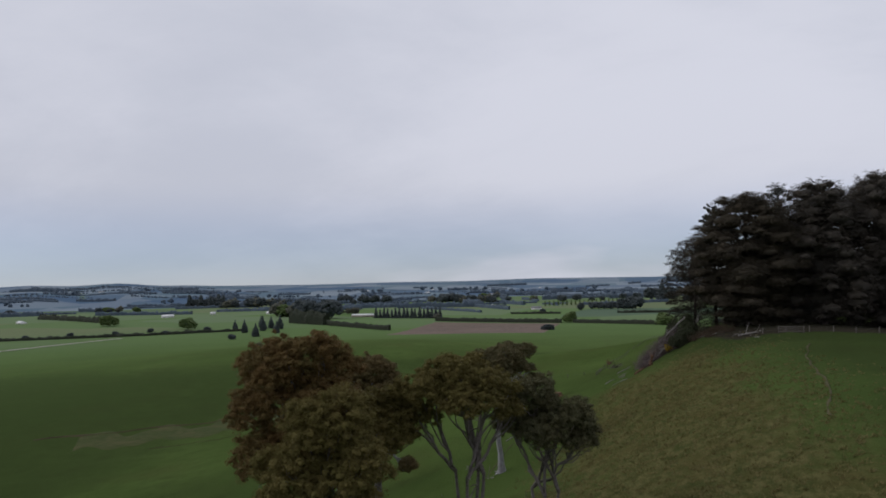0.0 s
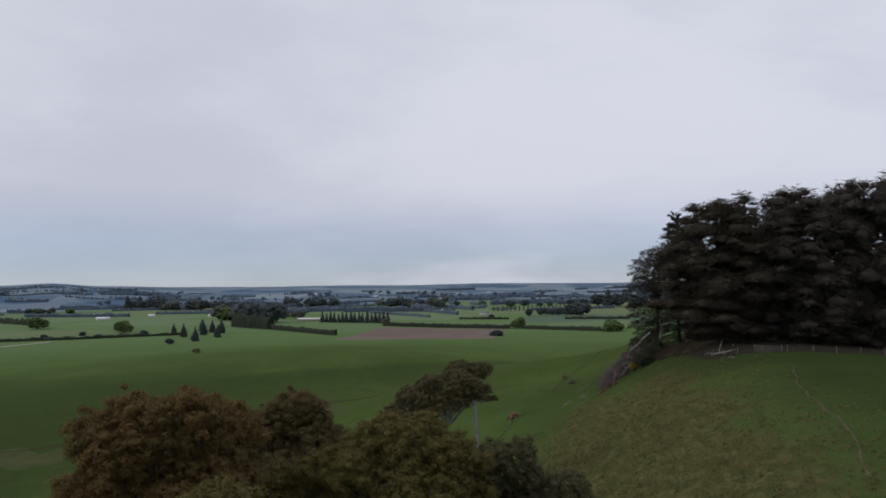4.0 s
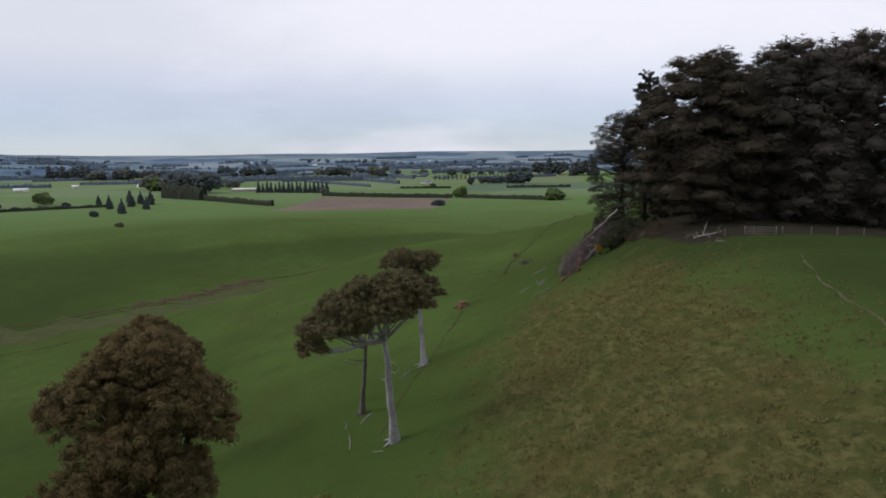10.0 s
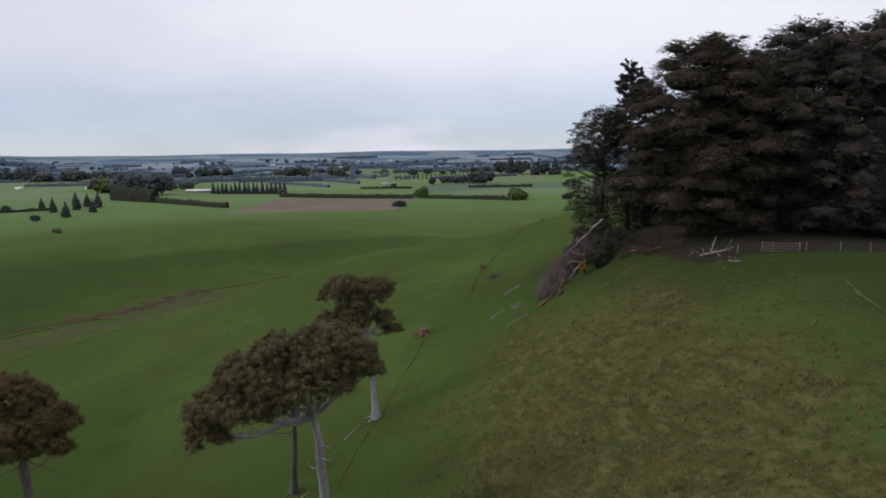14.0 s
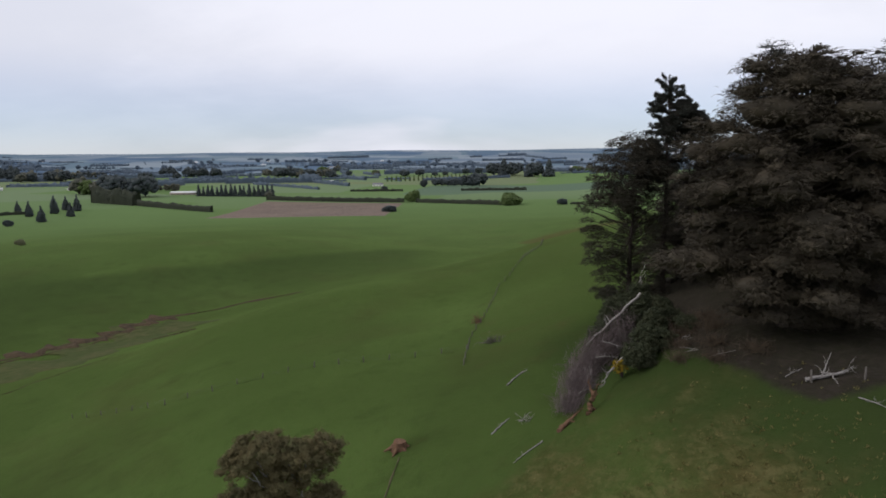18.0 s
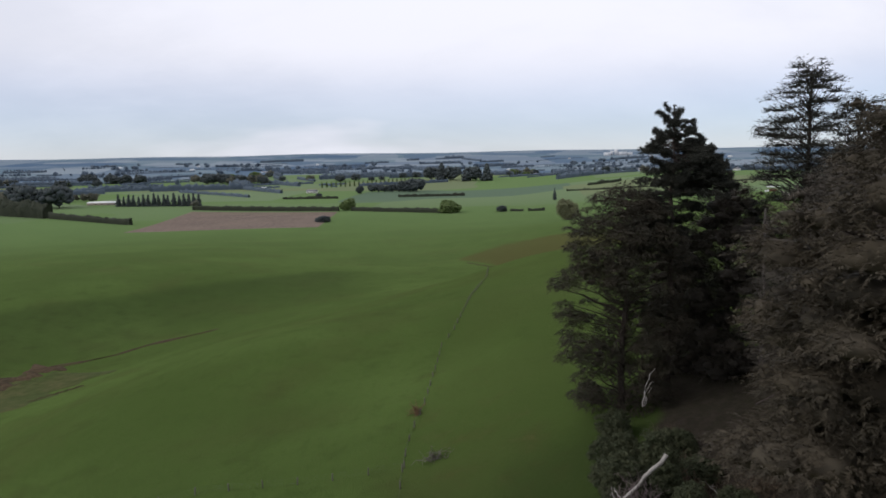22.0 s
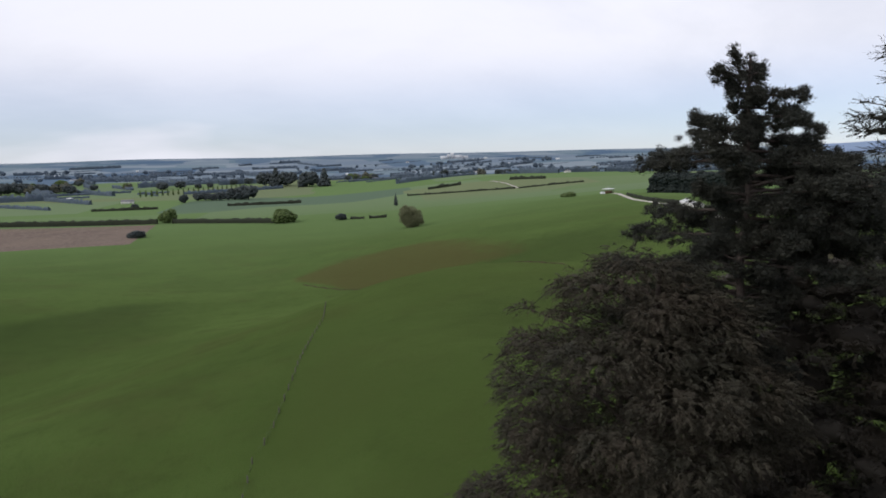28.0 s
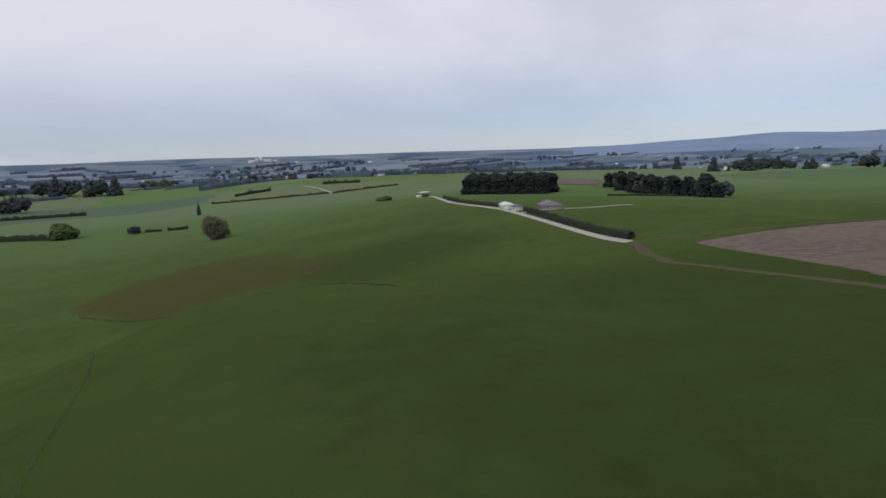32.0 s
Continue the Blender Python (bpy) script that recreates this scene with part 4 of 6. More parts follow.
def build_ground():
    gx, gy = graded(-4950, 4950, -170, 240, 2.5, 1.04), graded(-3000, 5100, 0, 480, 2.5, 1.04)
    x, y = np.meshgrid(gx, gy, indexing="ij")
    z = height(x, y)
    near = smooth(320, 180, np.hypot(x - 30, y - 120))
    # uneven turf, sheep-trod terraces on the steep flank and the creek's bed
    z = z + near * (0.10 * np.sin(x * 0.9 + np.sin(y * 0.31) * 2) * np.sin(y * 0.55 + x * 0.2) + 0.07 * np.sin(x * 1.7 - y * 1.1))
    nx, ny = len(gx), len(gy)
    i, j = np.meshgrid(np.arange(nx - 1), np.arange(ny - 1), indexing="ij")
    f = np.stack([i * ny + j, (i + 1) * ny + j, (i + 1) * ny + j + 1, i * ny + j + 1], -1).reshape(-1, 4)
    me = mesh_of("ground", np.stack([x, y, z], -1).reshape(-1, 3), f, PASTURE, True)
    cover = np.zeros((nx * ny, 4), np.float32)
    xx, yy = x.ravel(), y.ravel()
    spine = 23 + (yy - 85) * 0.12
    cover[:, 0] = smooth(27, 2, np.abs(xx - spine) * np.where(xx > spine, 1.4, 0.86)) * smooth(160, 100, yy) * smooth(-10, 25, yy)
    cover[:, 0] = np.maximum(cover[:, 0], 0.25 * smooth(16, 5, np.abs(xx - 34 - (yy - 190) * 0.1)) * smooth(150, 175, yy) * smooth(260, 215, yy))
    edge = np.maximum(122.5 - yy - 0.10 * (xx - 45), np.interp(yy, [120, 128, 140, 150, 165, 175, 190], [45, 43.5, 42, 43, 48, 54, 58]) - xx)
    cover[:, 1] = smooth(5.0, -2.0, edge) * smooth(205, 182, yy + 0.25 * (xx - 60)) * smooth(146, 112, xx + 5 * np.sin(yy * 0.21))
    # share of the haze-paled paddock colours, growing with distance
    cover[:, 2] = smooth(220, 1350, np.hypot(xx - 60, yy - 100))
    # the brown bank: a long slope above the gully
    foot = np.interp(xx, [110, 120, 131, 139, 160, 183, 210, 240], [566, 552, 506, 494, 495, 488, 478, 470])
    top = np.interp(xx, [110, 120, 131, 151, 185, 218, 237, 260], [572, 592, 606, 618, 613, 598, 560, 500])
    cover[:, 3] = 0.95 * smooth(-7, 8, yy - foot) * smooth(14, -26, yy - top) * smooth(110, 126, xx) * smooth(262, 190, xx)
    # shade of the slope above the creek and along the gully, painted as darker grass
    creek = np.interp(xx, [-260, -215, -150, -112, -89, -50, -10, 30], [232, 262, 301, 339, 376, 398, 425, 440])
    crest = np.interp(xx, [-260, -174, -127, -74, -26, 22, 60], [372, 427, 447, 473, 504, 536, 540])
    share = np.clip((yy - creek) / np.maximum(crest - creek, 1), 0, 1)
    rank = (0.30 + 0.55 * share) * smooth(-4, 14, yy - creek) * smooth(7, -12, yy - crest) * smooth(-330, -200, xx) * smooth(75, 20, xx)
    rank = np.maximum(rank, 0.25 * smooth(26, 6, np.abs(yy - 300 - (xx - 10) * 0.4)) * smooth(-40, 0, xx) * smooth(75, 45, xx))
    # darker grass beyond the gully, by the wood's west edge and below the brush
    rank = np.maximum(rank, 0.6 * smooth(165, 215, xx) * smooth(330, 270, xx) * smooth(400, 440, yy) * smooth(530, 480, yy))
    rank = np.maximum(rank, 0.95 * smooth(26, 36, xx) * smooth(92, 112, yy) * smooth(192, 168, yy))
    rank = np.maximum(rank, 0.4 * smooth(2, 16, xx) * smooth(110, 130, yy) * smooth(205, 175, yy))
    # near plateau painted darker, as shading against the ground past its crest
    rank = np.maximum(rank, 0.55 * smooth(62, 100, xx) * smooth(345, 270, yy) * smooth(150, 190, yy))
    # darker grass on the lee of the spur and in the valley's near corner
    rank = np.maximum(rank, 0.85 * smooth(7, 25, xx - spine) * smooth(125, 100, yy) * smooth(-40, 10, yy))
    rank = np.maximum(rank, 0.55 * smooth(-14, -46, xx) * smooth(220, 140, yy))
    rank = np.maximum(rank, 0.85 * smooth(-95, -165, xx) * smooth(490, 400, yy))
    fence_x = np.interp(yy, [181, 203, 214, 238, 257, 268, 280, 298, 325, 338, 420, 490], [22, 27, 31, 37.8, 45.4, 49.8, 54, 60.2, 70, 75.5, 100, 120])
    grazed = smooth(-6, 9, xx - fence_x) * smooth(150, 185, yy) * smooth(560, 430, yy - (xx - 130) * -0.2) * smooth(330, 250, xx)
    olive = me.attributes.new("olive", "FLOAT", "POINT")
    olive.data.foreach_set("value", grazed.astype(np.float32))
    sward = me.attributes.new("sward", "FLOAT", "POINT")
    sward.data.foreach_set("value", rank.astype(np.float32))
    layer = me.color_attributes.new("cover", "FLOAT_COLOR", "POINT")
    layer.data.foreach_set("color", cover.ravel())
    tagged(new("ground", me), "rolling green pasture with dry tussocky slopes", "ground", kind="structure")


build_ground()

# ploughed paddock on the plain, and the one beside the road
draped("ploughed_field", quad_patch([(-205, 985), (30, 925), (66, 1165), (-165, 1270)]), 40, 40, PLOUGHED, "bare brown ploughed paddock behind a hedge", "field", 0.5, sunk=0.3, curve=40)
draped("ploughed_field", quad_patch([(279, 319), (205, 222), (420, 40), (460, 262)]), 60, 60, PLOUGHED, "large bare ploughed paddock beside the gravel road", "field", 0.3, sunk=0.3, curve=40)
# gravel road to the shed, the farm track past the ploughed paddock, and the drive
draped("road", strip([(282, 346), (330, 432), (400, 560), (455, 660), (514, 752), (560, 835)], 5.0), 120, 7, GRAVEL, "pale straight gravel farm road", "road", 0.25, sunk=0.1, curve=6)
draped("farm_track", strip([(282, 346), (258, 322), (232, 298), (216, 270), (205, 240), (192, 190), (178, 130)], 5.0, 0.2), 120, 7, DIRT_TRACK, "brown wheel-worn track along a ploughed paddock", "track", 0.25, sunk=0.15)
draped("farm_track", strip([(282, 346), (300, 328), (322, 316), (356, 301), (420, 282), (470, 268)], 4.0, 0.2), 120, 7, DIRT_TRACK, "brown worn track at the head of a ploughed paddock", "track", 0.25, sunk=0.15)
draped("driveway", strip([(352, 478), (370, 480), (395, 455), (430, 448)], 4.0), 40, 3, GRAVEL, "pale gravel drive to a farmhouse", "road", 0.35)
draped("country_road", strip([(711, 1401), (690, 1300), (664, 1216), (720, 1198), (779, 1186)], 4.0), 80, 3, GRAVEL, "pale farm lane crossing the rise", "road", 0.5)
draped("country_road", strip([(-720, 600), (-649, 779), (-629, 857), (-595, 954)], 7.0), 60, 3, GRAVEL, "pale gravel road crossing the paddocks", "road", 0.5)


# ---------------------------------------------------------------- gum trees on the spur
gum_tree("gum_tree", on_ground(-12.5, 27), (-12.3, 26.8, 7.5),
         [((-11.6, 24.9, 13.6), (1.5, 1.6, 1.5)), ((-13.9, 25.0, 12.6), (2.5, 2.2, 2.2)), ((-11.7, 29.2, 12.2), (1.35, 1.5, 1.5)), ((-12.2, 27.4, 10.2), (2.3, 2.4, 2.0)),
          ((-15.4, 26.0, 9.6), (2.6, 2.6, 2.4)), ((-11.8, 24.6, 9.6), (2.4, 2.0, 2.2)), ((-17.0, 29.6, 11.8), (2.2, 2.2, 1.9)), ((-15.2, 25.6, 6.2), (2.5, 2.4, 2.2)), ((-11.5, 24.6, 6.4), (2.8, 2.2, 2.4))],
         LEAF_BROWN, BARK_GREY, "gum tree with a dense tufted bronze-brown crown", 0.45, 0.45, 0.36, 0.105, 110, soft=True)
gum_tree("gum_tree", on_ground(-9.0, 30.2), (-9.0, 30.0, 5.2),
         [((-8.9, 30.8, 8.8), (1.9, 1.7, 1.7)), ((-10.6, 29.8, 8.0), (1.8, 1.6, 1.7)), ((-7.5, 29.8, 7.2), (1.6, 1.5, 1.6)), ((-9.2, 28.4, 7.0), (2.0, 1.6, 1.7)), ((-10.8, 27.8, 6.2), (1.6, 1.5, 1.5))],
         LEAF_OLIVE, BARK_GREY, "gum tree with a dense olive-brown crown beside a bronze one", 0.36, 0.45, 0.36, 0.105, 110, soft=True)
gum_tree("gum_tree", on_ground(-10.2, 22.0), (-10.2, 22.0, 3.0),
         [((-10.6, 22.2, 8.9), (2.5, 2.2, 2.6)), ((-8.6, 21.8, 6.6), (2.2, 2.0, 2.2)), ((-12.4, 21.6, 6.4), (2.2, 2.0, 2.2)), ((-10.4, 20.8, 5.2), (2.6, 1.8, 2.2)), ((-14.4, 22.0, 4.0), (1.6, 1.6, 1.4))],
         LEAF_OLIVE, BARK_GREY, "gum tree with a dense olive crown before a bronze one", 0.36, 0.6, 0.48, 0.14, 100, soft=True)
gum_tree("gum_tree", on_ground(-15.6, 58.8), (-15.4, 58.8, 1.4),
         [((-15.7, 58.3, 7.2), (3.0, 2.9, 2.8)), ((-18.4, 57.9, 5.2), (2.5, 2.5, 2.6)), ((-13.4, 58.2, 4.4), (2.2, 2.4, 2.7)), ((-16.2, 56.5, 2.8), (3.0, 2.4, 2.6)),
          ((-15.8, 60.8, 4.0), (2.9, 2.6, 2.8)), ((-19.4, 56.9, -0.4), (2.3, 2.1, 1.8)), ((-13.8, 57.3, 0.8), (2.0, 2.0, 2.1)), ((-20.6, 55.9, -2.6), (1.8, 1.6, 1.4)), ((-17.4, 56.0, 0.2), (2.2, 1.9, 1.9)), ((-11.6, 57.6, -2.6), (0.8, 0.8, 1.0))],
         LEAF_DUSK, BARK_PALE, "gum tree with a tall dense brownish crown", 0.42, 0.6, 0.5, 0.14, 150, deadness=8, soft=True)
gum_tree("gum_tree", on_ground(-2.6, 31.5), (-2.6, 31.2, 4.0),
         [((-2.8, 30.6, 11.3), (2.7, 2.4, 1.5)), ((-5.1, 29.8, 10.2), (2.1, 2.0, 1.4)), ((-0.8, 31.2, 10.3), (2.1, 2.1, 1.3)), ((-2.6, 28.8, 9.6), (2.3, 1.7, 1.2)), ((-3.4, 32.6, 9.8), (2.4, 1.8, 1.3)),
          ((-6.0, 30.2, 8.5), (1.3, 1.4, 1.0)), ((0.4, 32.0, 8.6), (1.2, 1.4, 0.9))],
         LEAF_OLIVE, BARK_GREY, "gum tree with many dark bare stems under a domed olive crown", 0.3, 0.45, 0.36, 0.105, 110, stems=4, deadness=7, soft=True)
gum_tree("gum_tree", on_ground(3.0, 34.0), (3.0, 33.8, 2.0),
         [((2.5, 34.0, 9.1), (1.8, 1.8, 1.5)), ((4.8, 32.8, 7.7), (1.9, 1.9, 1.3)), ((0.8, 35.6, 6.6), (1.5, 1.6, 1.2)), ((3.0, 31.8, 6.6), (1.8, 1.5, 1.2)), ((6.0, 32.6, 6.3), (1.4, 1.5, 1.0)), ((3.4, 35.4, 7.4), (1.7, 1.6, 1.3))],
         LEAF_DEEP, BARK_GREY, "gum tree with forked stems and a dark ragged crown", 0.28, 0.45, 0.36, 0.105, 110, stems=3, deadness=7, soft=True)
gum_tree("gum_tree", on_ground(-2.3, 94.3), (-3.1, 90.0, 0.2),
         [((-1.6, 86.6, 6.0), (2.9, 2.7, 2.0)), ((-4.4, 87.4, 5.5), (2.9, 2.6, 1.9)), ((-7.2, 88.0, 4.0), (2.6, 2.4, 1.8)), ((-5.4, 86.8, 4.1), (2.8, 2.4, 1.7)), ((0.6, 87.6, 4.8), (1.7, 2.0, 1.6)), ((-9.2, 87.4, 1.9), (2.3, 2.2, 1.4)), ((-2.6, 85.4, 4.2), (2.4, 2.0, 1.5)), ((-6.8, 86.0, 2.4), (2.2, 2.0, 1.2)), ((-10.6, 87.2, 0.1), (1.5, 1.6, 0.8))],
         LEAF_GUM, BARK_PALE, "tall gum tree with a pale bare trunk and wind-swept crown", 0.5, 0.56, 0.44, 0.135, 130, deadness=4, soft=True)
gum_tree("gum_tree", on_ground(-7.0, 107.2), (-5.8, 100, -3.6),
         [((-7.4, 98.0, 1.6), (2.6, 2.4, 1.8)), ((-10.0, 99.0, 0.0), (2.4, 2.2, 1.5)), ((-5.0, 98.0, 0.6), (2.0, 2.0, 1.5))],
         LEAF_GUM, BARK_GREY, "slender gum tree with a grey trunk leaning uphill", 0.36, 0.62, 0.5, 0.15, 120, deadness=3, soft=True)
gum_tree("gum_tree", on_ground(1.6, 120.1), (0.9, 119.4, -1.0),
         [((-2.0, 119.0, 4.1), (2.2, 2.0, 1.7)), ((1.5, 119.0, 3.6), (2.3, 2.0, 1.9)), ((-0.4, 119.0, 2.0), (2.4, 2.0, 1.6)), ((-3.3, 119.4, -0.2), (2.0, 1.8, 1.6)), ((2.8, 119.6, 0.4), (1.3, 1.4, 0.9)), ((3.8, 120.6, -1.2), (1.1, 1.0, 0.5)), ((-0.6, 118.6, 0.4), (1.6, 1.6, 1.3)), ((-5.6, 119.0, -2.4), (1.6, 1.4, 1.4)), ((-3.4, 119.2, -2.7), (1.4, 1.4, 1.1)), ((-8.0, 119.0, -3.9), (1.8, 1.6, 1.4))],
         LEAF_GUM, BARK_PALE, "tall gum tree with a pale trunk and tufted flat crown", 0.42, 0.62, 0.5, 0.15, 120, deadness=2, soft=True)
gum_tree("gum_tree", on_ground(-33.0, 107.0), (-33.4, 107.4, -8.0),
         [((-34.2, 108.0, -3.8), (3.0, 2.8, 2.6)), ((-30.4, 106.8, -5.4), (2.6, 2.4, 2.0)), ((-37.8, 107.6, -4.6), (2.9, 2.6, 2.2)), ((-29.2, 106.2, -8.0), (1.0, 1.1, 0.8)), ((-38.6, 106.0, -10.0), (2.2, 2.0, 1.6)), ((-33.4, 100.8, -5.4), (2.4, 2.0, 1.7)), ((-34.2, 104.4, -7.4), (3.3, 2.8, 2.0)), ((-37.6, 105.0, -7.6), (2.6, 2.3, 1.9)), ((-31.0, 105.2, -7.2), (2.0, 1.9, 1.4))],
         LEAF_DUSK, BARK_GREY, "gum tree with forked limbs and a brownish crown", 0.6, 0.64, 0.52, 0.15, 120, deadness=12, soft=True)

# ---------------------------------------------------------------- the dark wood
MAC_A = bough_meshes(31.5, [(0, 9), (0.1, 11), (0.3, 12.5), (0.5, 12), (0.7, 10), (0.85, 7.8), (0.95, 5.2), (1, 3.0)], 110, 2.3, 0.66, 1.25, 9, 11, low=0.04, flat=0.72)
MAC_B = bough_meshes(31.5, [(0, 8), (0.12, 9.5), (0.35, 10.5), (0.6, 10), (0.8, 8.4), (0.92, 5.8), (1, 3.0)], 100, 2.2, 0.62, 1.2, 9, 12, low=0.04, flat=0.72)
MAC_C = bough_meshes(31.5, [(0, 8), (0.12, 9.5), (0.35, 10.5), (0.6, 10), (0.8, 8.4), (0.92, 5.8), (1, 3.0)], 90, 2.5, 0.66, 1.3, 8, 17, low=0.05, flat=0.7, filled=0.52)
MAC_LOW = bough_meshes(27.8, [(0, 5.5), (0.15, 6.5), (0.4, 7.4), (0.6, 8.1), (0.72, 7.9), (0.82, 6.9), (0.9, 5.3), (0.96, 3.7), (1, 2.2)], 130, 1.7, 0.27, 0.52, 16, 13, 0.45, 0.05, 0.5, CYPRESS_DEEP, 0.5, 0.34, 16, (4.25, 0.75, 0.56), filled=0.22, slim=0.26)
MAC_FRONT = bough_meshes(29.5, [(0, 6), (0.2, 9), (0.35, 12.5), (0.5, 13.5), (0.65, 12.4), (0.8, 10.4), (0.92, 8.2), (1, 5)], 95, 3.0, 0.42, 0.85, 10, 16, 0.9, 0.07, 0.58, MACROCARPA, 0.3, 0.5, 26, (1.9, 0.6, 0.9), core=0.56,
                         arms=[(0.28, 3.1, 14.0, 3.2), (0.3, 3.5, 13.5, 3.2), (0.22, 3.9, 12.5, 3.0), (0.22, 2.6, 9.5, 3.0), (0.34, 2.3, 9.5, 3.0), (0.42, 3.2, 14.5, 3.2), (0.4, 4.3, 12.5, 3.2), (0.24, 4.5, 11.0, 2.8), (0.52, 2.9, 12.0, 3.0), (0.56, 3.7, 13.2, 3.0), (0.36, 1.8, 9.5, 3.0), (0.14, 4.9, 10.0, 2.6), (0.11, 5.5, 9.0, 2.6), (0.12, 4.2, 9.5, 2.4), (0.1, 3.5, 9.0, 2.4)], slim=0.34)
CEDAR = bough_meshes(37.6, [(0, 5), (0.2, 7), (0.5, 7.6), (0.7, 6.6), (0.82, 5.6), (0.92, 4.0), (0.97, 2.4), (1, 0.9)], 130, 1.55, 0.46, 0.9, 9, 14, 0.6, 0.15, 0.24, PINE, 0.04, 0.5, 26, core=0.17, lift=0.16, filled=0.5)
PINE_TREE = pine_meshes(35.6, [(0, 0.5), (0.45, 4.4), (0.6, 5.4), (0.7, 5.2), (0.76, 4.2), (0.81, 5.4), (0.86, 4.4), (0.90, 3.0), (0.94, 2.4), (0.97, 2.2), (1, 0.9)], 130, 0.36, 100, 0.13, 15, 0.45, 0.5, ((0.915, 1.42, 4.0), (0.885, 0.9, 7.6), (0.888, 1.42, 7.6), (0.875, 1.55, 7.0), (0.72, 1.92, 7.4), (0.765, 1.6, 7.6), (0.80, 1.5, 7.0), (0.66, 1.2, 7.5), (0.72, 1.0, 8.2), (0.62, 1.6, 7.0), (0.58, 1.1, 7.0), (0.75, 0.6, 7.5), (0.68, 0.5, 7.5), (0.78, 1.1, 7.8), (0.70, 1.35, 8.0), (0.74, 0.8, 8.4), (0.82, 0.9, 7.0), (0.64, 0.85, 8.0), (0.66, 1.5, 7.2), (0.87, -0.7, 4.2), (0.83, -0.5, 6.0), (0.80, -0.9, 6.6), (0.76, -0.6, 7.2), (0.90, -0.3, 3.6), (0.78, -0.2, 6.4), (0.73, -1.0, 6.8), (0.60, 2.1, 6.5), (0.56, 1.9, 7.0), (0.66, 2.2, 6.8), (0.63, 1.75, 7.5), (0.53, 2.2, 6.0), (0.69, 2.0, 6.5), (0.58, 1.5, 7.5), (0.50, 1.7, 6.5), (0.955, -0.85, 2.4), (0.93, -0.95, 2.6), (0.94, -0.4, 2.4), (0.92, -0.8, 3.0), (0.90, -0.1, 3.6), (0.885, -0.5, 4.2), (0.87, -0.9, 4.6), (0.86, 0.0, 4.4), (0.85, -0.4, 5.2), (0.84, -0.2, 5.4), (0.82, -0.7, 5.9), (0.81, -0.3, 6.1), (0.79, -0.5, 6.4), (0.77, -0.8, 6.6), (0.75, -0.3, 6.6)))
WOOD = "trees of the dark wood"
for x, y, mesh, s, turn, label in (
        (51.5, 138.8, MAC_FRONT, (1, 1, 1), 0, "broad dark macrocarpa with sweeping layered boughs"),
        (66, 137, MAC_B, (1.1, 1.1, 1.02), 40, "broad dark macrocarpa at the edge of the wood"),
        (79, 138, MAC_A, (0.9, 0.9, 1.1), 130, "broad dark macrocarpa at the edge of the wood"),
        (92, 142, MAC_B, (1.15, 1.15, 1.22), 200, "broad dark macrocarpa at the edge of the wood"),
        (108, 146, MAC_A, (0.95, 0.95, 1.28), 250, "broad dark macrocarpa at the edge of the wood"),
        (124, 150, MAC_C, (1.1, 1.1, 1.2), 310, "broad dark macrocarpa at the edge of the wood"),
        (49.0, 178.0, MAC_LOW, (1.06, 1.06, 1.03), 0, "drooping bushy macrocarpa at the corner of the wood"),
        (62, 158, MAC_C, (0.8, 0.8, 0.85), 100, "dark macrocarpa inside the wood"),
        (74, 160, MAC_C, (0.9, 0.9, 1.05), 300, "tall dark macrocarpa inside the wood"),
        (65, 181, MAC_C, (0.75, 0.75, 0.8), 70, "dark macrocarpa inside the wood"),
        (71, 170, MAC_C, (0.6, 0.6, 0.8), 20, "dark macrocarpa inside the wood"),
        (62, 187, MAC_C, (0.55, 0.55, 0.62), 260, "dark macrocarpa inside the wood"),
        (78, 172, MAC_C, (0.9, 0.9, 0.9), 140, "tall dark macrocarpa inside the wood"),
        (90, 164, MAC_C, (1, 1, 1.2), 20, "tall dark macrocarpa inside the wood")):
    conifer("macrocarpa_tree", mesh, x, y, label, s, turn, WOOD)
conifer("cedar_tree", CEDAR, 71.6, 176.6, "tall dark conifer with a narrow feathery top", (0.98, 0.98, 1.03), 0, WOOD)
conifer("cedar_tree", CEDAR, 84, 182, "tall dark conifer with tiered boughs", (1, 1, 0.94), 90, WOOD)
conifer("pine_tree", PINE_TREE, 54.4, 176.6, "tall open pine with tufted needles and bare trunk", (1, 1, 1), 0, WOOD)


# ---------------------------------------------------------------- fallen wood, scrub and fences at the wood's edge
def log(name, a, b, r, label, mat=None, limbs=3, seed=1, group="", bow=0.0):
    """A crooked fallen log with forked branches, from a to b; bow lifts its middle."""
    global rng
    rng = np.random.default_rng(seed)
    a, b = np.array(a, float), np.array(b, float)
    it = thing(name, a, label, "log", group)
    far = float(np.linalg.norm(b - a))
    s = Shape()
    line = bend((0, 0, 0), b - a, 0.05 + bow, 12, r * 0.12 + far * 0.004)
    s.tube(line, np.linspace(r, r * 0.45, 12), 8, 0.1)
    part_mesh("stem", s.mesh("stem", mat or DEAD_WOOD), it)
    for _ in range(limbs):
        k = rng.integers(2, 11)
        d = unit(rng.normal(size=3) + np.array([0, 0, 0.6]) + unit(b - a) * 0.6)
        long = min(r * rng.uniform(6, 14), far * 0.5)
        q = Shape()
        twig = bend(line[k], line[k] + d * long, -0.12 * long, 7, long * 0.05)
        q.tube(twig, np.linspace(r * 0.42, 0.012, 7), 6)
        for _ in range(2):
            j = rng.integers(2, 6)
            e = unit(d + rng.normal(size=3) * 0.7)
            q.tube(bend(twig[j], twig[j] + e * long * 0.4, -0.05, 5, long * 0.03), np.linspace(r * 0.2, 0.008, 5), 5)
        part_mesh("branch", q.mesh("branch", mat or DEAD_WOOD), it)
    return it


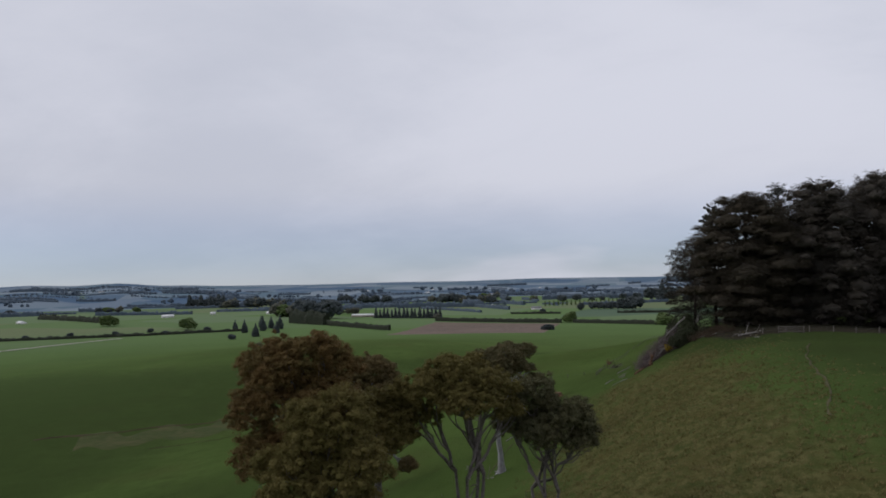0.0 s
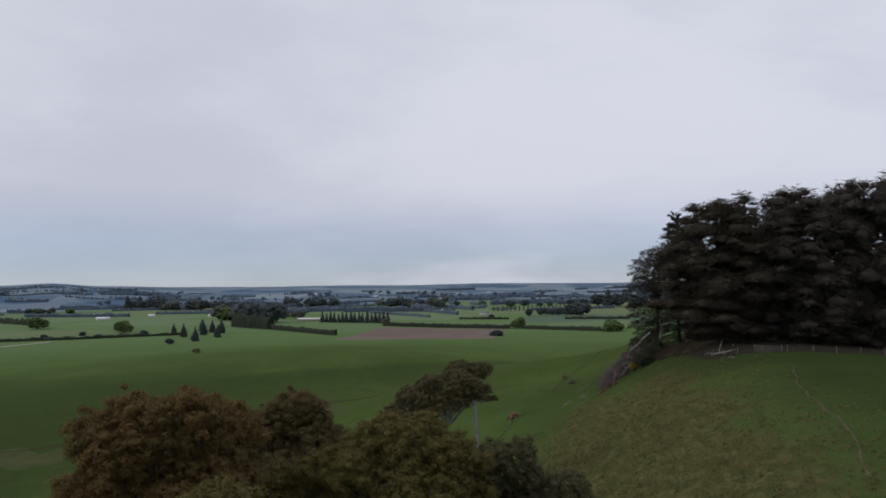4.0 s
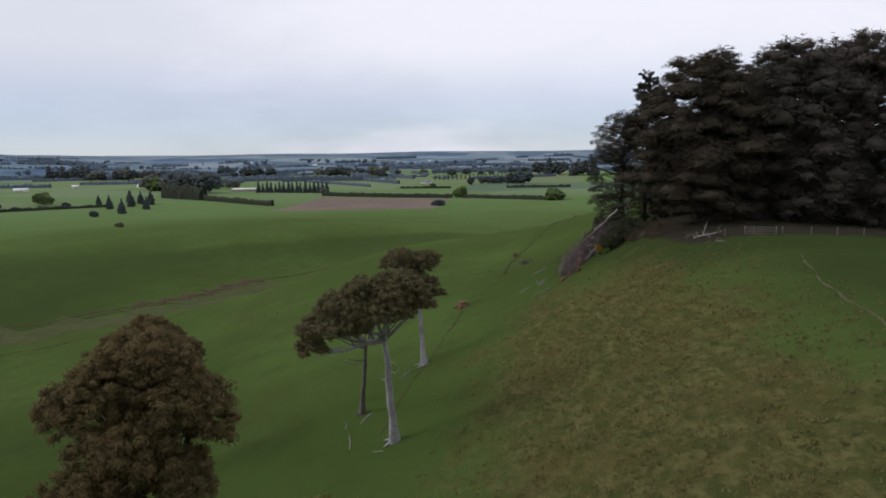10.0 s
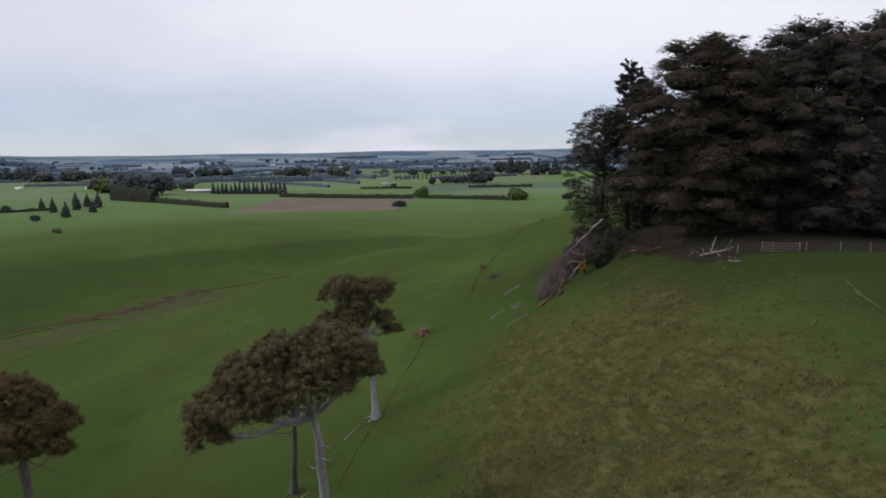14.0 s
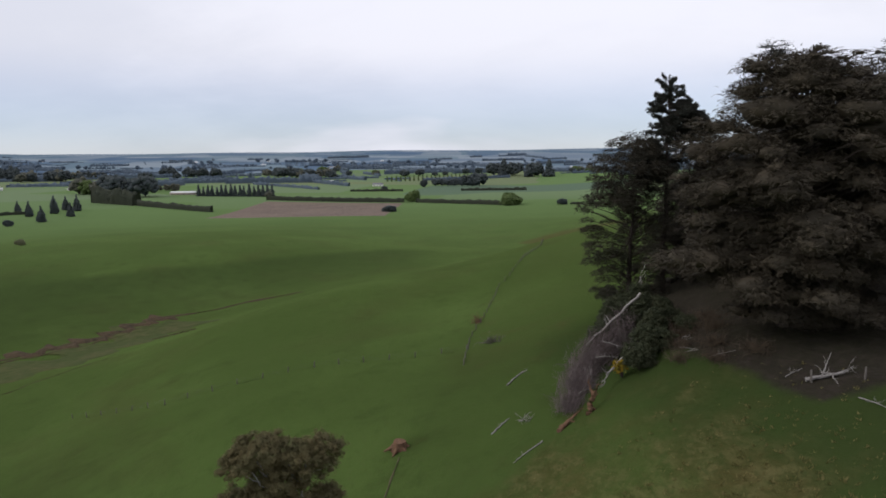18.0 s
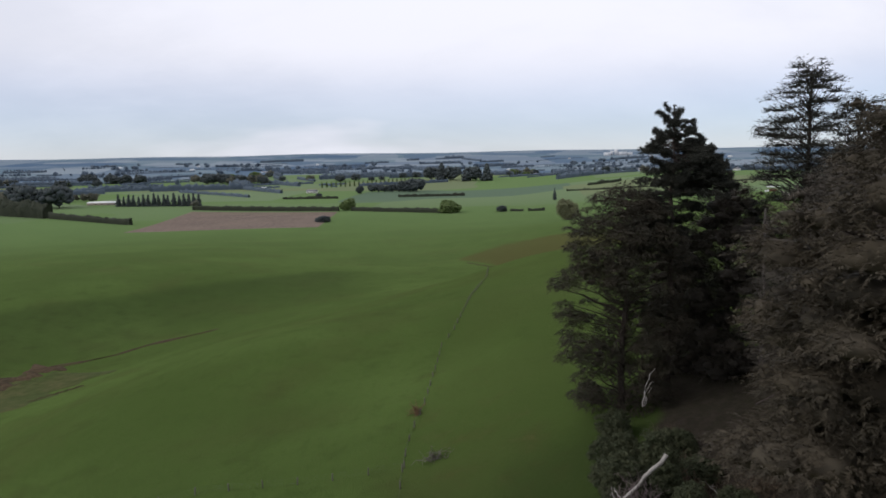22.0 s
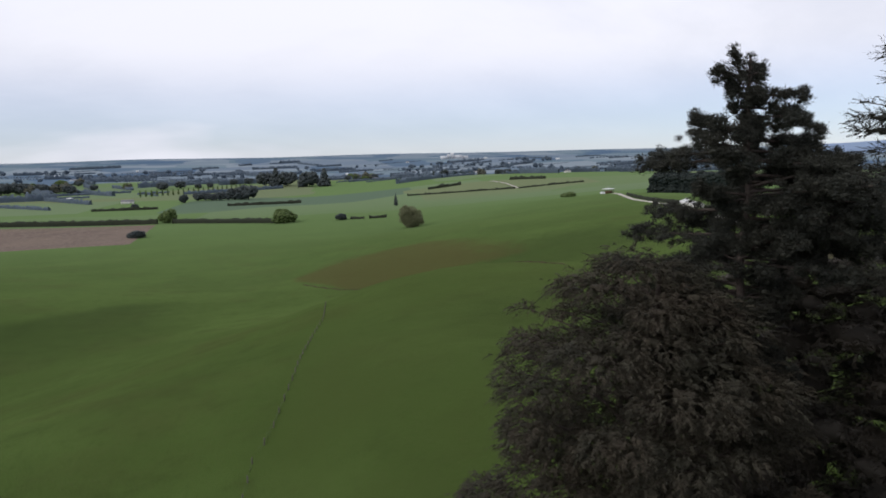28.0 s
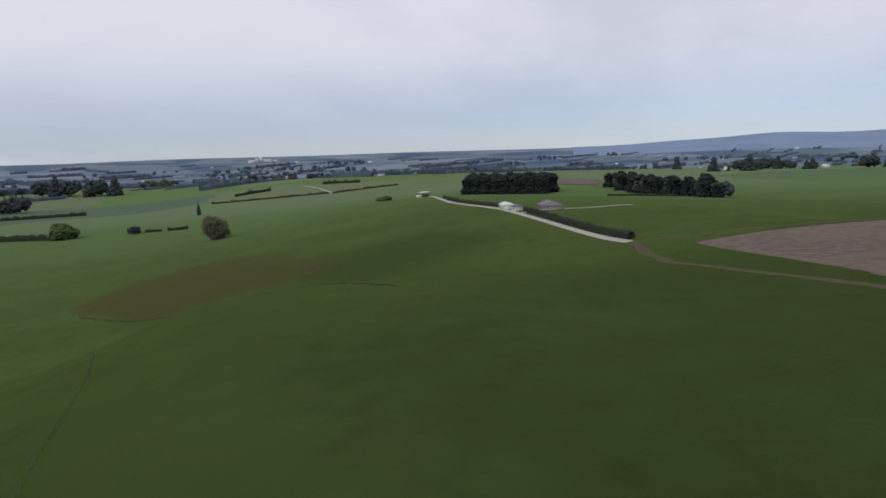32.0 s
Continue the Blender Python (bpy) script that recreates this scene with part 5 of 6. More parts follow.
def curled_limb(name, a, rise, heading, r, label, seed):
    """A dead limb that rises and curls over at its tip, with a smaller one beside it."""
    global rng
    rng = np.random.default_rng(seed)
    it = thing(name, a, label, "dead limb")
    out = np.array([math.cos(heading), math.sin(heading), 0])
    for k, share in enumerate((1.0, 0.62, 0.45)):
        u = np.linspace(0, 1, 12)
        turn = u * (2.3 + 0.3 * k)
        line = (out[None] * (1 - np.cos(turn))[:, None] * 0.45 + np.array([0, 0, 1.0])[None] * np.sin(turn * 0.72)[:, None]) * rise * share + out * 0.35 * k + rng.normal(size=(12, 3)) * 0.05
        line[0] = out * 0.2 * k
        part_mesh("branch", Shape().tube(line, np.linspace(r, r * 0.3, 12) * share ** 0.5, 6, 0.06).mesh("branch", DEAD_WOOD), it)
    return it


def twig_heap(name, centre, radii, count, long, mat, label, seed, thick=0.03, category="brush pile", up=0.4, axis=None):
    """A heap of thin dead twigs as one tangle."""
    global rng
    rng = np.random.default_rng(seed)
    base = np.array(centre, float)
    it = thing(name, base, label, category)
    s = Shape()
    for _ in range(count):
        d = ball_points(1, up)[0]
        if axis is not None:
            d = unit(d * 0.8 + np.array(axis))
        p = ball_points(1, 0.3)[0] * np.array(radii) * rng.uniform(0.1, 0.95)
        p[2] = abs(p[2])
        n = long * rng.uniform(0.4, 1.2)
        s.tube(bend(p, p + d * n, 0.12 * n, 4, 0.08 * n), np.linspace(thick, thick * 0.3, 4) * rng.uniform(0.6, 1.5), 4)
    part_mesh("tangle", s.mesh("tangle", mat), it)
    return it


def shrub(name, x, y, radii, foliage, label, seed, leaf=0.15, count=120, up=0.0, category="shrub"):
    global rng
    rng = np.random.default_rng(seed)
    base = np.array(on_ground(x, y, up))
    it = thing(name, base, label, category)
    r = np.array(radii, float)
    lobes = [(ball_points(1, 0.5)[0] * r * 0.5 * np.array([1, 1, 0.6]) + [0, 0, r[2] * 0.55], r * rng.uniform(0.28, 0.52)) for _ in range(10)]
    stems = Shape()
    for c, _ in lobes:
        stems.tube(bend((0, 0, -0.3), c, 0, 5, 0.06), np.linspace(0.07, 0.02, 5), 5)
    part_mesh("stems", stems.mesh("stems", BARK_DARK), it)
    centres = lobe_clumps(lobes, 0.55, 0.1)
    v, f = tuft_leaves(centres, rng.uniform(0.25, 0.6, len(centres)), count // 2, leaf)
    w, g = lumps(centres, rng.uniform(0.12, 0.24, len(centres)))
    tagged(part_mesh("leafage", mesh_of("leafage", np.concatenate([v, w]), np.concatenate([f, g + len(v)]), foliage), it), kind="stuff")
    return it


# the toppled tree: a white trunk leaning out of a bank of brush
log("fallen_tree", (40.4, 151.8, 8.3), (33.6, 152.0, 1.8), 0.18, "bleached white trunk leaning out of the brush", None, 2, 3)
log("fallen_log", on_ground(38.2, 146.5, 2.0), on_ground(32.5, 141.5, 1.9), 0.22, "grey fallen limb lying on the brush", None, 4, 4)
for k, (x, y, rx, ry, rz, n) in enumerate(((28.6, 142.2, 2.2, 2.6, 1.7, 520), (30.6, 145.4, 2.8, 3.2, 2.8, 900), (32.4, 148.6, 3.0, 3.2, 3.6, 1100), (34.8, 150.8, 3.0, 3.2, 4.6, 1100), (37.8, 151.6, 2.8, 2.8, 5.8, 1000))):
    twig_heap("brush_pile", on_ground(x, y, -0.1), (rx, ry, rz), n, 1.9, BRUSH, "bank of dead purple-grey brush on the slope", 21 + k, 0.022, axis=(0.35, 0.5, 0.3))
# thin dead limbs tossed over the brush, and brown undergrowth at the wood's edge
for k, (x, y, up, dx, dy, dz, r) in enumerate(((33.0, 146.6, 2.8, 2.2, -1.2, 0.2, 0.045), (31.2, 144.4, 1.8, 0.4, -0.4, 1.6, 0.04), (34.6, 149.0, 3.6, 2.6, -2.0, -0.8, 0.05), (36.6, 149.8, 4.2, 0.8, -1.4, -1.8, 0.04),
                                               (29.6, 142.6, 1.2, 1.6, 0.6, 0.3, 0.04), (37.6, 150.6, 4.6, 0.4, -0.8, -2.2, 0.035), (32.0, 146.0, 2.4, 0.2, -0.6, -1.6, 0.04))):
    log("dead_branch", on_ground(x, y, up), np.array(on_ground(x, y, up)) + np.array([dx, dy, dz]), r, "thin dead branch tossed over the brush", POST_WOOD if k % 2 else None, 3, 70 + k, "branches on the brush", 0.1)
for k, (x, y, rx, ry, rz, n) in enumerate(((42.6, 150.0, 2.6, 3.0, 1.6, 300), (44.6, 154.6, 3.0, 3.2, 1.8, 300), (46.0, 160.0, 3.0, 3.4, 1.8, 300), (43.2, 146.0, 2.2, 2.6, 1.0, 220), (48.4, 165.0, 3.0, 3.0, 2.0, 280), (41.2, 141.4, 1.8, 2.4, 0.7, 160), (43.0, 138.0, 2.2, 2.4, 0.8, 220), (41.4, 134.6, 1.8, 2.2, 0.5, 160), (45.0, 133.2, 2.0, 2.2, 0.6, 180), (46.4, 144.4, 2.4, 2.6, 1.0, 240), (48.6, 150.4, 2.6, 2.8, 1.2, 240), (39.4, 138.0, 1.6, 2.0, 0.5, 140))):
    twig_heap("undergrowth", on_ground(x, y, -0.1), (rx, ry, rz), n, 1.6, UNDERGROWTH, "brown dead undergrowth at the wood's edge", 140 + k, 0.024, "undergrowth", up=0.6)
for k, (x, y, r, leaf_mat, label) in enumerate((
        (36.5, 142.0, (2.6, 2.4, 2.4), SHRUB, "dark green scrub beside the fallen tree"), (39.2, 144.8, (2.6, 2.4, 2.8), SHRUB, "dark green scrub beside the fallen tree"),
        (41.0, 149.0, (2.4, 2.6, 3.2), SHRUB, "dark green scrub at the wood's edge"), (40.6, 160.0, (3.0, 3.4, 2.8), SHRUB, "low green scrub at the wood's edge"),
        (42.6, 166.0, (3.0, 3.2, 3.0), SHRUB, "low green scrub at the wood's edge"), (45.6, 171.5, (2.4, 2.6, 2.6), SHRUB, "low green scrub at the wood's edge"),
        (48.8, 186.0, (2.0, 2.4, 2.2), SHRUB, "low green scrub below the corner tree"), (42.4, 155.4, (2.4, 2.8, 2.6), SHRUB, "low green scrub at the wood's edge"), (38.6, 155.0, (2.4, 2.2, 5.2), SHRUB, "tall green scrub behind the fallen trunk"), (41.2, 154.2, (2.2, 2.2, 6.0), SHRUB, "tall green scrub behind the fallen trunk"),
        (36.2, 154.2, (2.0, 2.0, 3.6), SHRUB, "green scrub behind the fallen trunk"), (44.8, 148.6, (1.8, 2.0, 1.6), SHRUB, "low dark scrub under the wood's edge"), (46.2, 156.4, (2.0, 2.2, 1.8), SHRUB, "low dark scrub under the wood's edge"), (47.6, 162.6, (2.2, 2.4, 2.2), SHRUB, "low dark scrub under the wood's edge"))):
    shrub("shrub", x, y, r, leaf_mat, label, 40 + k)
shrub("gorse_bush", 34.6, 142.4, (1.2, 1.0, 1.3), GORSE, "small gorse bush in yellow flower", 60, 0.12, 60, 0.4, "bush")
# broken orange-brown stump and black log at the foot of the brush
log("rotten_stump", on_ground(29.4, 138.2, -0.3), on_ground(30.2, 138.9, 2.0), 0.45, "split orange-brown rotten stump", ROT_WOOD, 4, 5)
log("rotten_log", on_ground(26.2, 138.2, 0.1), on_ground(28.4, 139.3, 0.35), 0.3, "dark rotten log on the slope", ROT_WOOD, 2, 6)
log("fallen_branch", on_ground(25.4, 161.5, 0.1), on_ground(28.4, 164.8, 0.15), 0.13, "pale fallen branch in the grass", None, 2, 7, "fallen branches")
log("fallen_branch", on_ground(20.4, 146.2, 0.1), on_ground(23.0, 148.6, 0.12), 0.11, "pale fallen branch in the grass", None, 2, 8, "fallen branches")
log("fallen_branch", on_ground(24.4, 138.0, 0.05), on_ground(20.8, 136.0, 0.08), 0.07, "thin fallen branch in the grass", None, 2, 9, "fallen branches")
log("dead_log", on_ground(44.7, 124.9, 0.2), on_ground(47.8, 124.3, 0.3), 0.2, "bleached forked log on bare earth", None, 4, 10)
log("dead_log", on_ground(46.0, 124.6, 0.2), np.array(on_ground(46.6, 124.4, 2.4)), 0.07, "upright bleached branch of a broken log", None, 2, 12)
# bleached limbs lying under the edge of the wood
for k, (x, y, dx, dy, r) in enumerate(((46.7, 157.7, -1.2, -6.5, 0.10), (44.6, 149.8, -1.6, -2.6, 0.11), (42.8, 146.7, 0.4, -3.2, 0.08), (41.0, 141.8, 0.3, -3.6, 0.07), (43.4, 147.4, 1.6, 1.8, 0.07), (42.0, 143.6, 1.1, -0.5, 0.06),
                                       (41.3, 135.4, 2.2, -1.0, 0.07), (43.9, 126.6, 1.9, 0.5, 0.05), (46.0, 119.9, 0.3, -2.7, 0.07), (45.4, 151.4, 0.6, 2.0, 0.06), (40.4, 139.4, 1.0, -1.1, 0.06))):
    log("fallen_limb", on_ground(x, y, 0.08), on_ground(x + dx, y + dy, 0.14), r * 0.8, "bleached fallen limb under the wood's edge", None, 3, 90 + k, "limbs under the wood", 0.02)
curled_limb("dead_limb", (46.9, 168.2, 5.6), 3.6, 0.6, 0.08, "curled bare dead limb among the boughs", 13)
log("dead_tree", on_ground(64.4, 172.6, -0.5), (64.4, 173.4, 25.8), 0.27, "tall dead tree trunk with broken limbs", BARK_GREY, 11, 14)
twig_heap("branch_pile", on_ground(28.6, 191.2), (2.4, 1.6, 0.5), 60, 2.2, POST_WOOD, "scattered pile of pale broken branches", 31, 0.05, up=0.1)
twig_heap("branch_pile", on_ground(29.4, 212.0), (0.9, 1.8, 0.9), 40, 2.0, ROT_WOOD, "small pile of grey broken branches", 32, 0.06, up=0.3)
twig_heap("root_pile", on_ground(24.4, 145.6), (1.2, 0.8, 0.3), 24, 1.4, DEAD_WOOD, "few scattered sticks on the slope", 33, 0.04, up=0.05)

# dead sticks and peeled roots below the gum trees
for k, (x, y, dx, dy, r) in enumerate(((-7.8, 96.8, -0.4, 4.4, 0.06), (-7.0, 103.6, 1.6, 2.2, 0.07), (-2.2, 116.2, 1.9, 3.4, 0.08), (0.0, 121.4, 1.6, -0.4, 0.07), (-9.0, 103.4, 0.3, 1.6, 0.07), (-3.6, 92.6, -1.2, 0.8, 0.06))):
    log("dead_stick", on_ground(x, y, 0.08), on_ground(x + dx, y + dy, 0.1), r, "bleached dead stick below the gum trees", None, 2, 120 + k, "sticks below the gum trees")

# old stump on the slope
stump = thing("tree_stump", on_ground(9.8, 152.0), "old brown cut tree stump in the pasture", "stump")
s = Shape()
s.tube([(0, 0, -0.4), (0, 0, 0.3), (0, 0, 0.75), (0.02, 0, 1.05)], (1.15, 0.95, 0.85, 0.78), 14, 0.07)
part_mesh("bole", s.mesh("bole", ROT_WOOD), stump)
for a in range(6):
    s = Shape().tube([(0.5 * math.cos(a * 1.05), 0.5 * math.sin(a * 1.05), 0.45), (1.3 * math.cos(a * 1.05), 1.3 * math.sin(a * 1.05), 0.1), (2.0 * math.cos(a * 1.05), 2.0 * math.sin(a * 1.05), -0.2)], (0.3, 0.22, 0.08), 6)
    part_mesh("root", s.mesh("root", ROT_WOOD), stump)

# trodden sheep tracks
draped("sheep_track", strip([(-4.6, 96), (-2.5, 104), (-0.6, 112), (2.6, 122), (5.4, 133), (8.2, 143), (9.6, 150)], 0.2, 0.8), 120, 5, DIRT_TRACK, "thin trodden sheep track across the slope", "path", 0.12, sunk=0.03)
draped("sheep_track", strip([(29.5, 47), (31.5, 52), (34.2, 58), (36.6, 66), (39.0, 74), (43.4, 88), (50, 104)], 0.28, 1.0), 120, 5, DIRT_TRACK, "pale worn sheep track over the spur", "path", 0.12, sunk=0.08)


def post_mesh(tall, r=0.09):
    s = Shape()
    s.tube([(0, 0, -0.4), (0, 0, tall * 0.5), (0.01, 0, tall - 0.04), (0.01, 0, tall)], (r, r, r * 0.95, r * 0.6), 6)
    return s.mesh("post", POST_WOOD)


POST = post_mesh(1.15)


def fence(name, points, step, label, wires=4):
    """A post and wire fence over the ground."""
    p = np.array(points, float)
    run = np.r_[0, np.cumsum(np.hypot(*np.diff(p, axis=0).T))]
    n = int(run[-1] / step) + 1
    s = np.linspace(0, run[-1], n)
    x, y = np.interp(s, run, p[:, 0]), np.interp(s, run, p[:, 1])
    z = height(x, y)
    it = thing(name, (x[0], y[0], z[0]), label, "fence")
    for k in range(n):
        ob = part_mesh("post", POST, it)
        ob.location = (x[k] - x[0], y[k] - y[0], z[k] - z[0])
        ob.rotation_euler = (rng.normal() * 0.04, rng.normal() * 0.04, rng.uniform(0, 6))
    for w in range(wires):
        line = np.stack([x - x[0], y - y[0], z - z[0] + 0.25 + w * 0.25], 1)
        part_mesh("wire", Shape().tube(line, np.full(n, 0.003), 4).mesh("wire", WIRE), it)
    return it


fence("fence", [(45, 124.5), (52, 121.5), (60, 119.5), (75, 119.5), (100, 122), (130, 126)], 4.0, "post and wire fence along the dark wood")
fence("fence", [(22, 181), (24.6, 194), (27, 203), (31, 214), (37.8, 238), (41.3, 250), (45.4, 257), (49.8, 268), (54, 279.5), (60.2, 298), (70, 325), (75.5, 338), (82, 360)], 5.0, "post and wire fence down the grassy gully")
fence("fence", [(-59, 223), (-33, 205), (-13, 201.7), (-4, 201), (11, 196), (24.4, 192)], 5.0, "sagging post and wire fence across the slope")

# a wooden pen gate at the wood's edge
gate = thing("farm_gate", on_ground(51.2, 121.3), "weathered wooden rail gate by the wood", "gate", turn=-18)
for k in range(2):
    part_mesh("post", Shape().box((k * 4.4, 0, 0.55), (0.16, 0.16, 1.7)).mesh("post", POST_WOOD, False), gate)
for k in range(4):
    part_mesh("rail", Shape().box((2.2, 0, 0.25 + 0.32 * k), (4.4, 0.05, 0.12)).mesh("rail", POST_WOOD, False), gate)

# tussocks over the dry spur


def tussocks():
    """Tussocks of dry and green grass over the spur."""
    r = np.random.default_rng(99)
    n = 30000
    x, y = r.uniform(-6, 62, n), r.uniform(26, 150, n)
    spine = 23 + (y - 85) * 0.12
    keep = r.uniform(size=n) < smooth(25, 6, np.abs(x - spine)) * smooth(136, 96, y) * smooth(0, 30, y)
    x, y = x[keep], y[keep]
    m = 7
    base = np.repeat(np.stack([x, y, height(x, y) - 0.02], 1), m, 0)
    size = np.repeat(r.uniform(0.08, 0.36, len(x)), m)
    a = r.uniform(0, 2 * np.pi, len(base))
    d = np.stack([np.cos(a), np.sin(a), r.uniform(0.5, 1.6, len(a))], 1)
    d = unit(d)
    side = np.stack([-np.sin(a), np.cos(a), np.zeros(len(a))], 1)
    v, f = slivers(base + r.normal(size=base.shape) * np.array([0.12, 0.12, 0]), d, side, size, size * 0.35)
    tagged(new("tussock_grass", mesh_of("tussock_grass", v, f, TUFT)), "dry straw-coloured tussocks on a hillside", "grass", kind="stuff")


tussocks()


def fence_grass(points, label, seed):
    """Long ungrazed grass under a fence line."""
    r = np.random.default_rng(seed)
    p = np.array(points, float)
    run = np.r_[0, np.cumsum(np.hypot(*np.diff(p, axis=0).T))]
    n = int(run[-1] * 15)
    s = r.uniform(0, run[-1], n)
    x, y = np.interp(s, run, p[:, 0]) + r.normal(size=n) * 0.26, np.interp(s, run, p[:, 1]) + r.normal(size=n) * 0.26
    a = r.uniform(0, 2 * np.pi, n)
    d = unit(np.stack([np.cos(a), np.sin(a), r.uniform(0.6, 2.0, n)], 1))
    side = np.stack([-np.sin(a), np.cos(a), np.zeros(n)], 1)
    size = r.uniform(0.12, 0.32, n) * (0.6 + 0.5 * np.sin(s * 0.7) ** 2)
    v, f = slivers(np.stack([x, y, height(x, y) - 0.05], 1), d, side, size, size * 0.3)
    tagged(new("fence_grass", mesh_of("fence_grass", v, f, RANK_GRASS)), label, "grass", kind="stuff")


fence_grass([(22, 181), (24.6, 194), (27, 203), (31, 214), (37.8, 238), (41.3, 250), (45.4, 257), (49.8, 268), (54, 279.5), (60.2, 298), (70, 325), (75.5, 338), (82, 360)], "dark rank grass left ungrazed along a gully fence", 5)
fence_grass([(-59, 223), (-33, 205), (-13, 201.7), (-4, 201), (11, 196), (22, 192)], "dark rank grass left ungrazed under a sagging fence", 6)


# ---------------------------------------------------------------- the creek
def creek():
    line = [(-215, 262), (-180, 282), (-150, 301), (-123, 331), (-112, 339), (-99, 356), (-89, 376), (-72, 386), (-50, 398), (-25, 412)]
    draped("creek_flat", strip([(-190, 256), (-142, 282), (-113, 303), (-97, 322), (-84, 350), (-72, 372)], 34.0, 0.35), 120, 21, RUSH, "rough rushy flat beside the creek", "rushes", 0.22, sunk=0.2, curve=8)
    eroded = "eroded brown peat bank of the creek"
    draped("creek_bank", strip(line, 3.2, 1.2), 300, 7, PEAT, eroded, "bank", 0.4, sunk=0.35)
    draped("creek_bank", strip([(-126, 329), (-112, 339), (-99, 356), (-89, 376), (-80, 382)], 11.0, 0.6), 200, 9, PEAT_RUST, "broad eroded rust-brown bank at the creek's bend", "bank", 0.6, sunk=0.3)
    draped("creek_bank", strip([(x + 4, y - 5) for x, y in line[2:7]], 1.6, 1.6), 200, 7, PEAT, eroded, "bank", 0.3, sunk=0.35)
    draped("creek_bank", strip([(-150, 242), (-124, 253), (-97, 275), (-89, 289), (-76, 300)], 0.7, 2.2), 200, 7, PEAT, "broken brown peat edge below the slope", "bank", 0.16, sunk=0.3)
    draped("creek_bank", strip([(-76, 335), (-70, 340), (-62, 345)], 2.0, 0.9), 60, 7, PEAT, "short dark peat bank below the slope", "bank", 0.45, sunk=0.35)


creek()

# ---------------------------------------------------------------- trees, hedges and farms of the plain
ROUND_A = small_tree_meshes(12, 13, 1.0, 500, FAR_GREEN, BARK_DARK, 71)
ROUND_B = small_tree_meshes(12, 12, 1.0, 500, FAR_DARK, BARK_DARK, 72)
ROUND_C = small_tree_meshes(13, 12, 0.9, 450, RUSTY_TREE, BARK_GREY, 73)
WILLOW = small_tree_meshes(14, 13, 0.6, 9000, FAR_BARE, BARK_GREY, 74, trunk=0.1)
SPIRE = small_tree_meshes(14, 7, 1.0, 360, FAR_DARK, BARK_DARK, 75, "spire", grain=0.2)
POPLAR = small_tree_meshes(16, 3.4, 0.9, 60, FAR_GREEN, BARK_GREY, 76, "spire", grain=0.6)
BLOCK = small_tree_meshes(26, 15, 0.9, 900, PLANTATION, BARK_DARK, 81, "block", grain=0.3)
FAR_A = small_tree_meshes(12, 13, 2.0, 90, FAR_GREEN, BARK_DARK, 77, grain=0.26)
FAR_B = small_tree_meshes(12, 12, 2.0, 90, FAR_DARK, BARK_DARK, 78, grain=0.26)
FAR_C = small_tree_meshes(13, 12, 2.0, 80, RUSTY_TREE, BARK_GREY, 79, grain=0.26)
FAR_SPIRE = small_tree_meshes(14, 7, 1.8, 80, FAR_DARK, BARK_DARK, 80, "spire", grain=0.34)


def stand(name, meshes, x, y, scale, label, turn=0.0, group="", flat=1.0, sink=0.3):
    tree = thing(name, on_ground(x, y, -sink), label, "tree", group, turn=turn)
    tree.scale = (scale, scale, scale * flat)
    part_mesh("trunk", meshes[0], tree)
    part_mesh("crown", meshes[1], tree)
    return tree


stand("bush", ROUND_B, 36, 1002, 1.5, "dark dense bush at the paddock's corner", 20, flat=0.75, sink=4)
stand("round_tree", ROUND_A, 80, 1186, 1.8, "large rounded green tree in a gap of the hedge", 0, flat=1.05, sink=2)
stand("round_tree", ROUND_A, 216, 1060, 2.2, "large rounded green tree at the hedge's end", 130, flat=0.85, sink=3)
stand("willow_tree", WILLOW, 311, 853, 1.8, "big thin-leaved willow standing alone", 40, flat=1.45, sink=9.5)
stand("poplar_tree", SPIRE, 418, 1180, 0.8, "slim dark cypress alone in a paddock", 0, flat=1.7)
stand("bare_bush", WILLOW, -229, 565, 0.5, "pale bare twiggy bush in the pasture", 0, flat=0.8, sink=1)
stand("round_tree", ROUND_B, 285, 1036, 1.15, "dark round bush by a broken hedge", 0, flat=0.85, sink=2)
stand("round_tree", ROUND_A, 610, 985, 1.5, "low rounded bush on the hillside", 0, flat=0.6, sink=3)
hedge("hedge", [(-165, 1294), (-50, 1238), (66, 1180)], 7.0, 5.0, "long clipped dark hedge behind the ploughed paddock", 1.2, 3.0)
hedge("hedge", [(86, 1172), (205, 1062)], 6.0, 5.0, "long clipped dark hedge on the plain", 1.2, 3.0)
hedge("hedge", [(-217, 1098), (-300, 1165), (-352, 1206)], 8.0, 6.0, "thick clipped dark hedge on the plain", 1.4, 3.0)
hedge("hedge", [(297, 1033), (313, 1023)], 3.4, 3.0, "short broken hedge in the paddocks", 0.9, 3.0, ragged=0.3)
hedge("hedge", [(319, 1020), (339, 1008)], 3.4, 3.0, "short broken hedge in the paddocks", 0.9, 3.0, ragged=0.3)
hedge("shelterbelt", [(-356, 1212), (-440, 1270)], 21, 16, "tall dark shelterbelt on the plain", 2.2, 6.0, ragged=0.2)
hedge("roadside_hedge", [(290, 352), (340, 440), (366, 484)], 3.2, 2.6, "clipped dark hedge along the gravel road", 0.5, 22.0)
hedge("roadside_hedge", [(388, 524), (440, 622), (500, 722)], 2.6, 2.4, "clipped hedge along the gravel road", 0.6, 12.0)
hedge("hedge", [(-585, 995), (-500, 1050), (-452, 1078)], 4, 4, "low hedge across the paddocks", 1.0, 3.0, ragged=0.3)
hedge("hedge", [(-585, 995), (-760, 915), (-900, 870)], 4, 4, "low hedge across the paddocks", 1.0, 3.0, ragged=0.3)
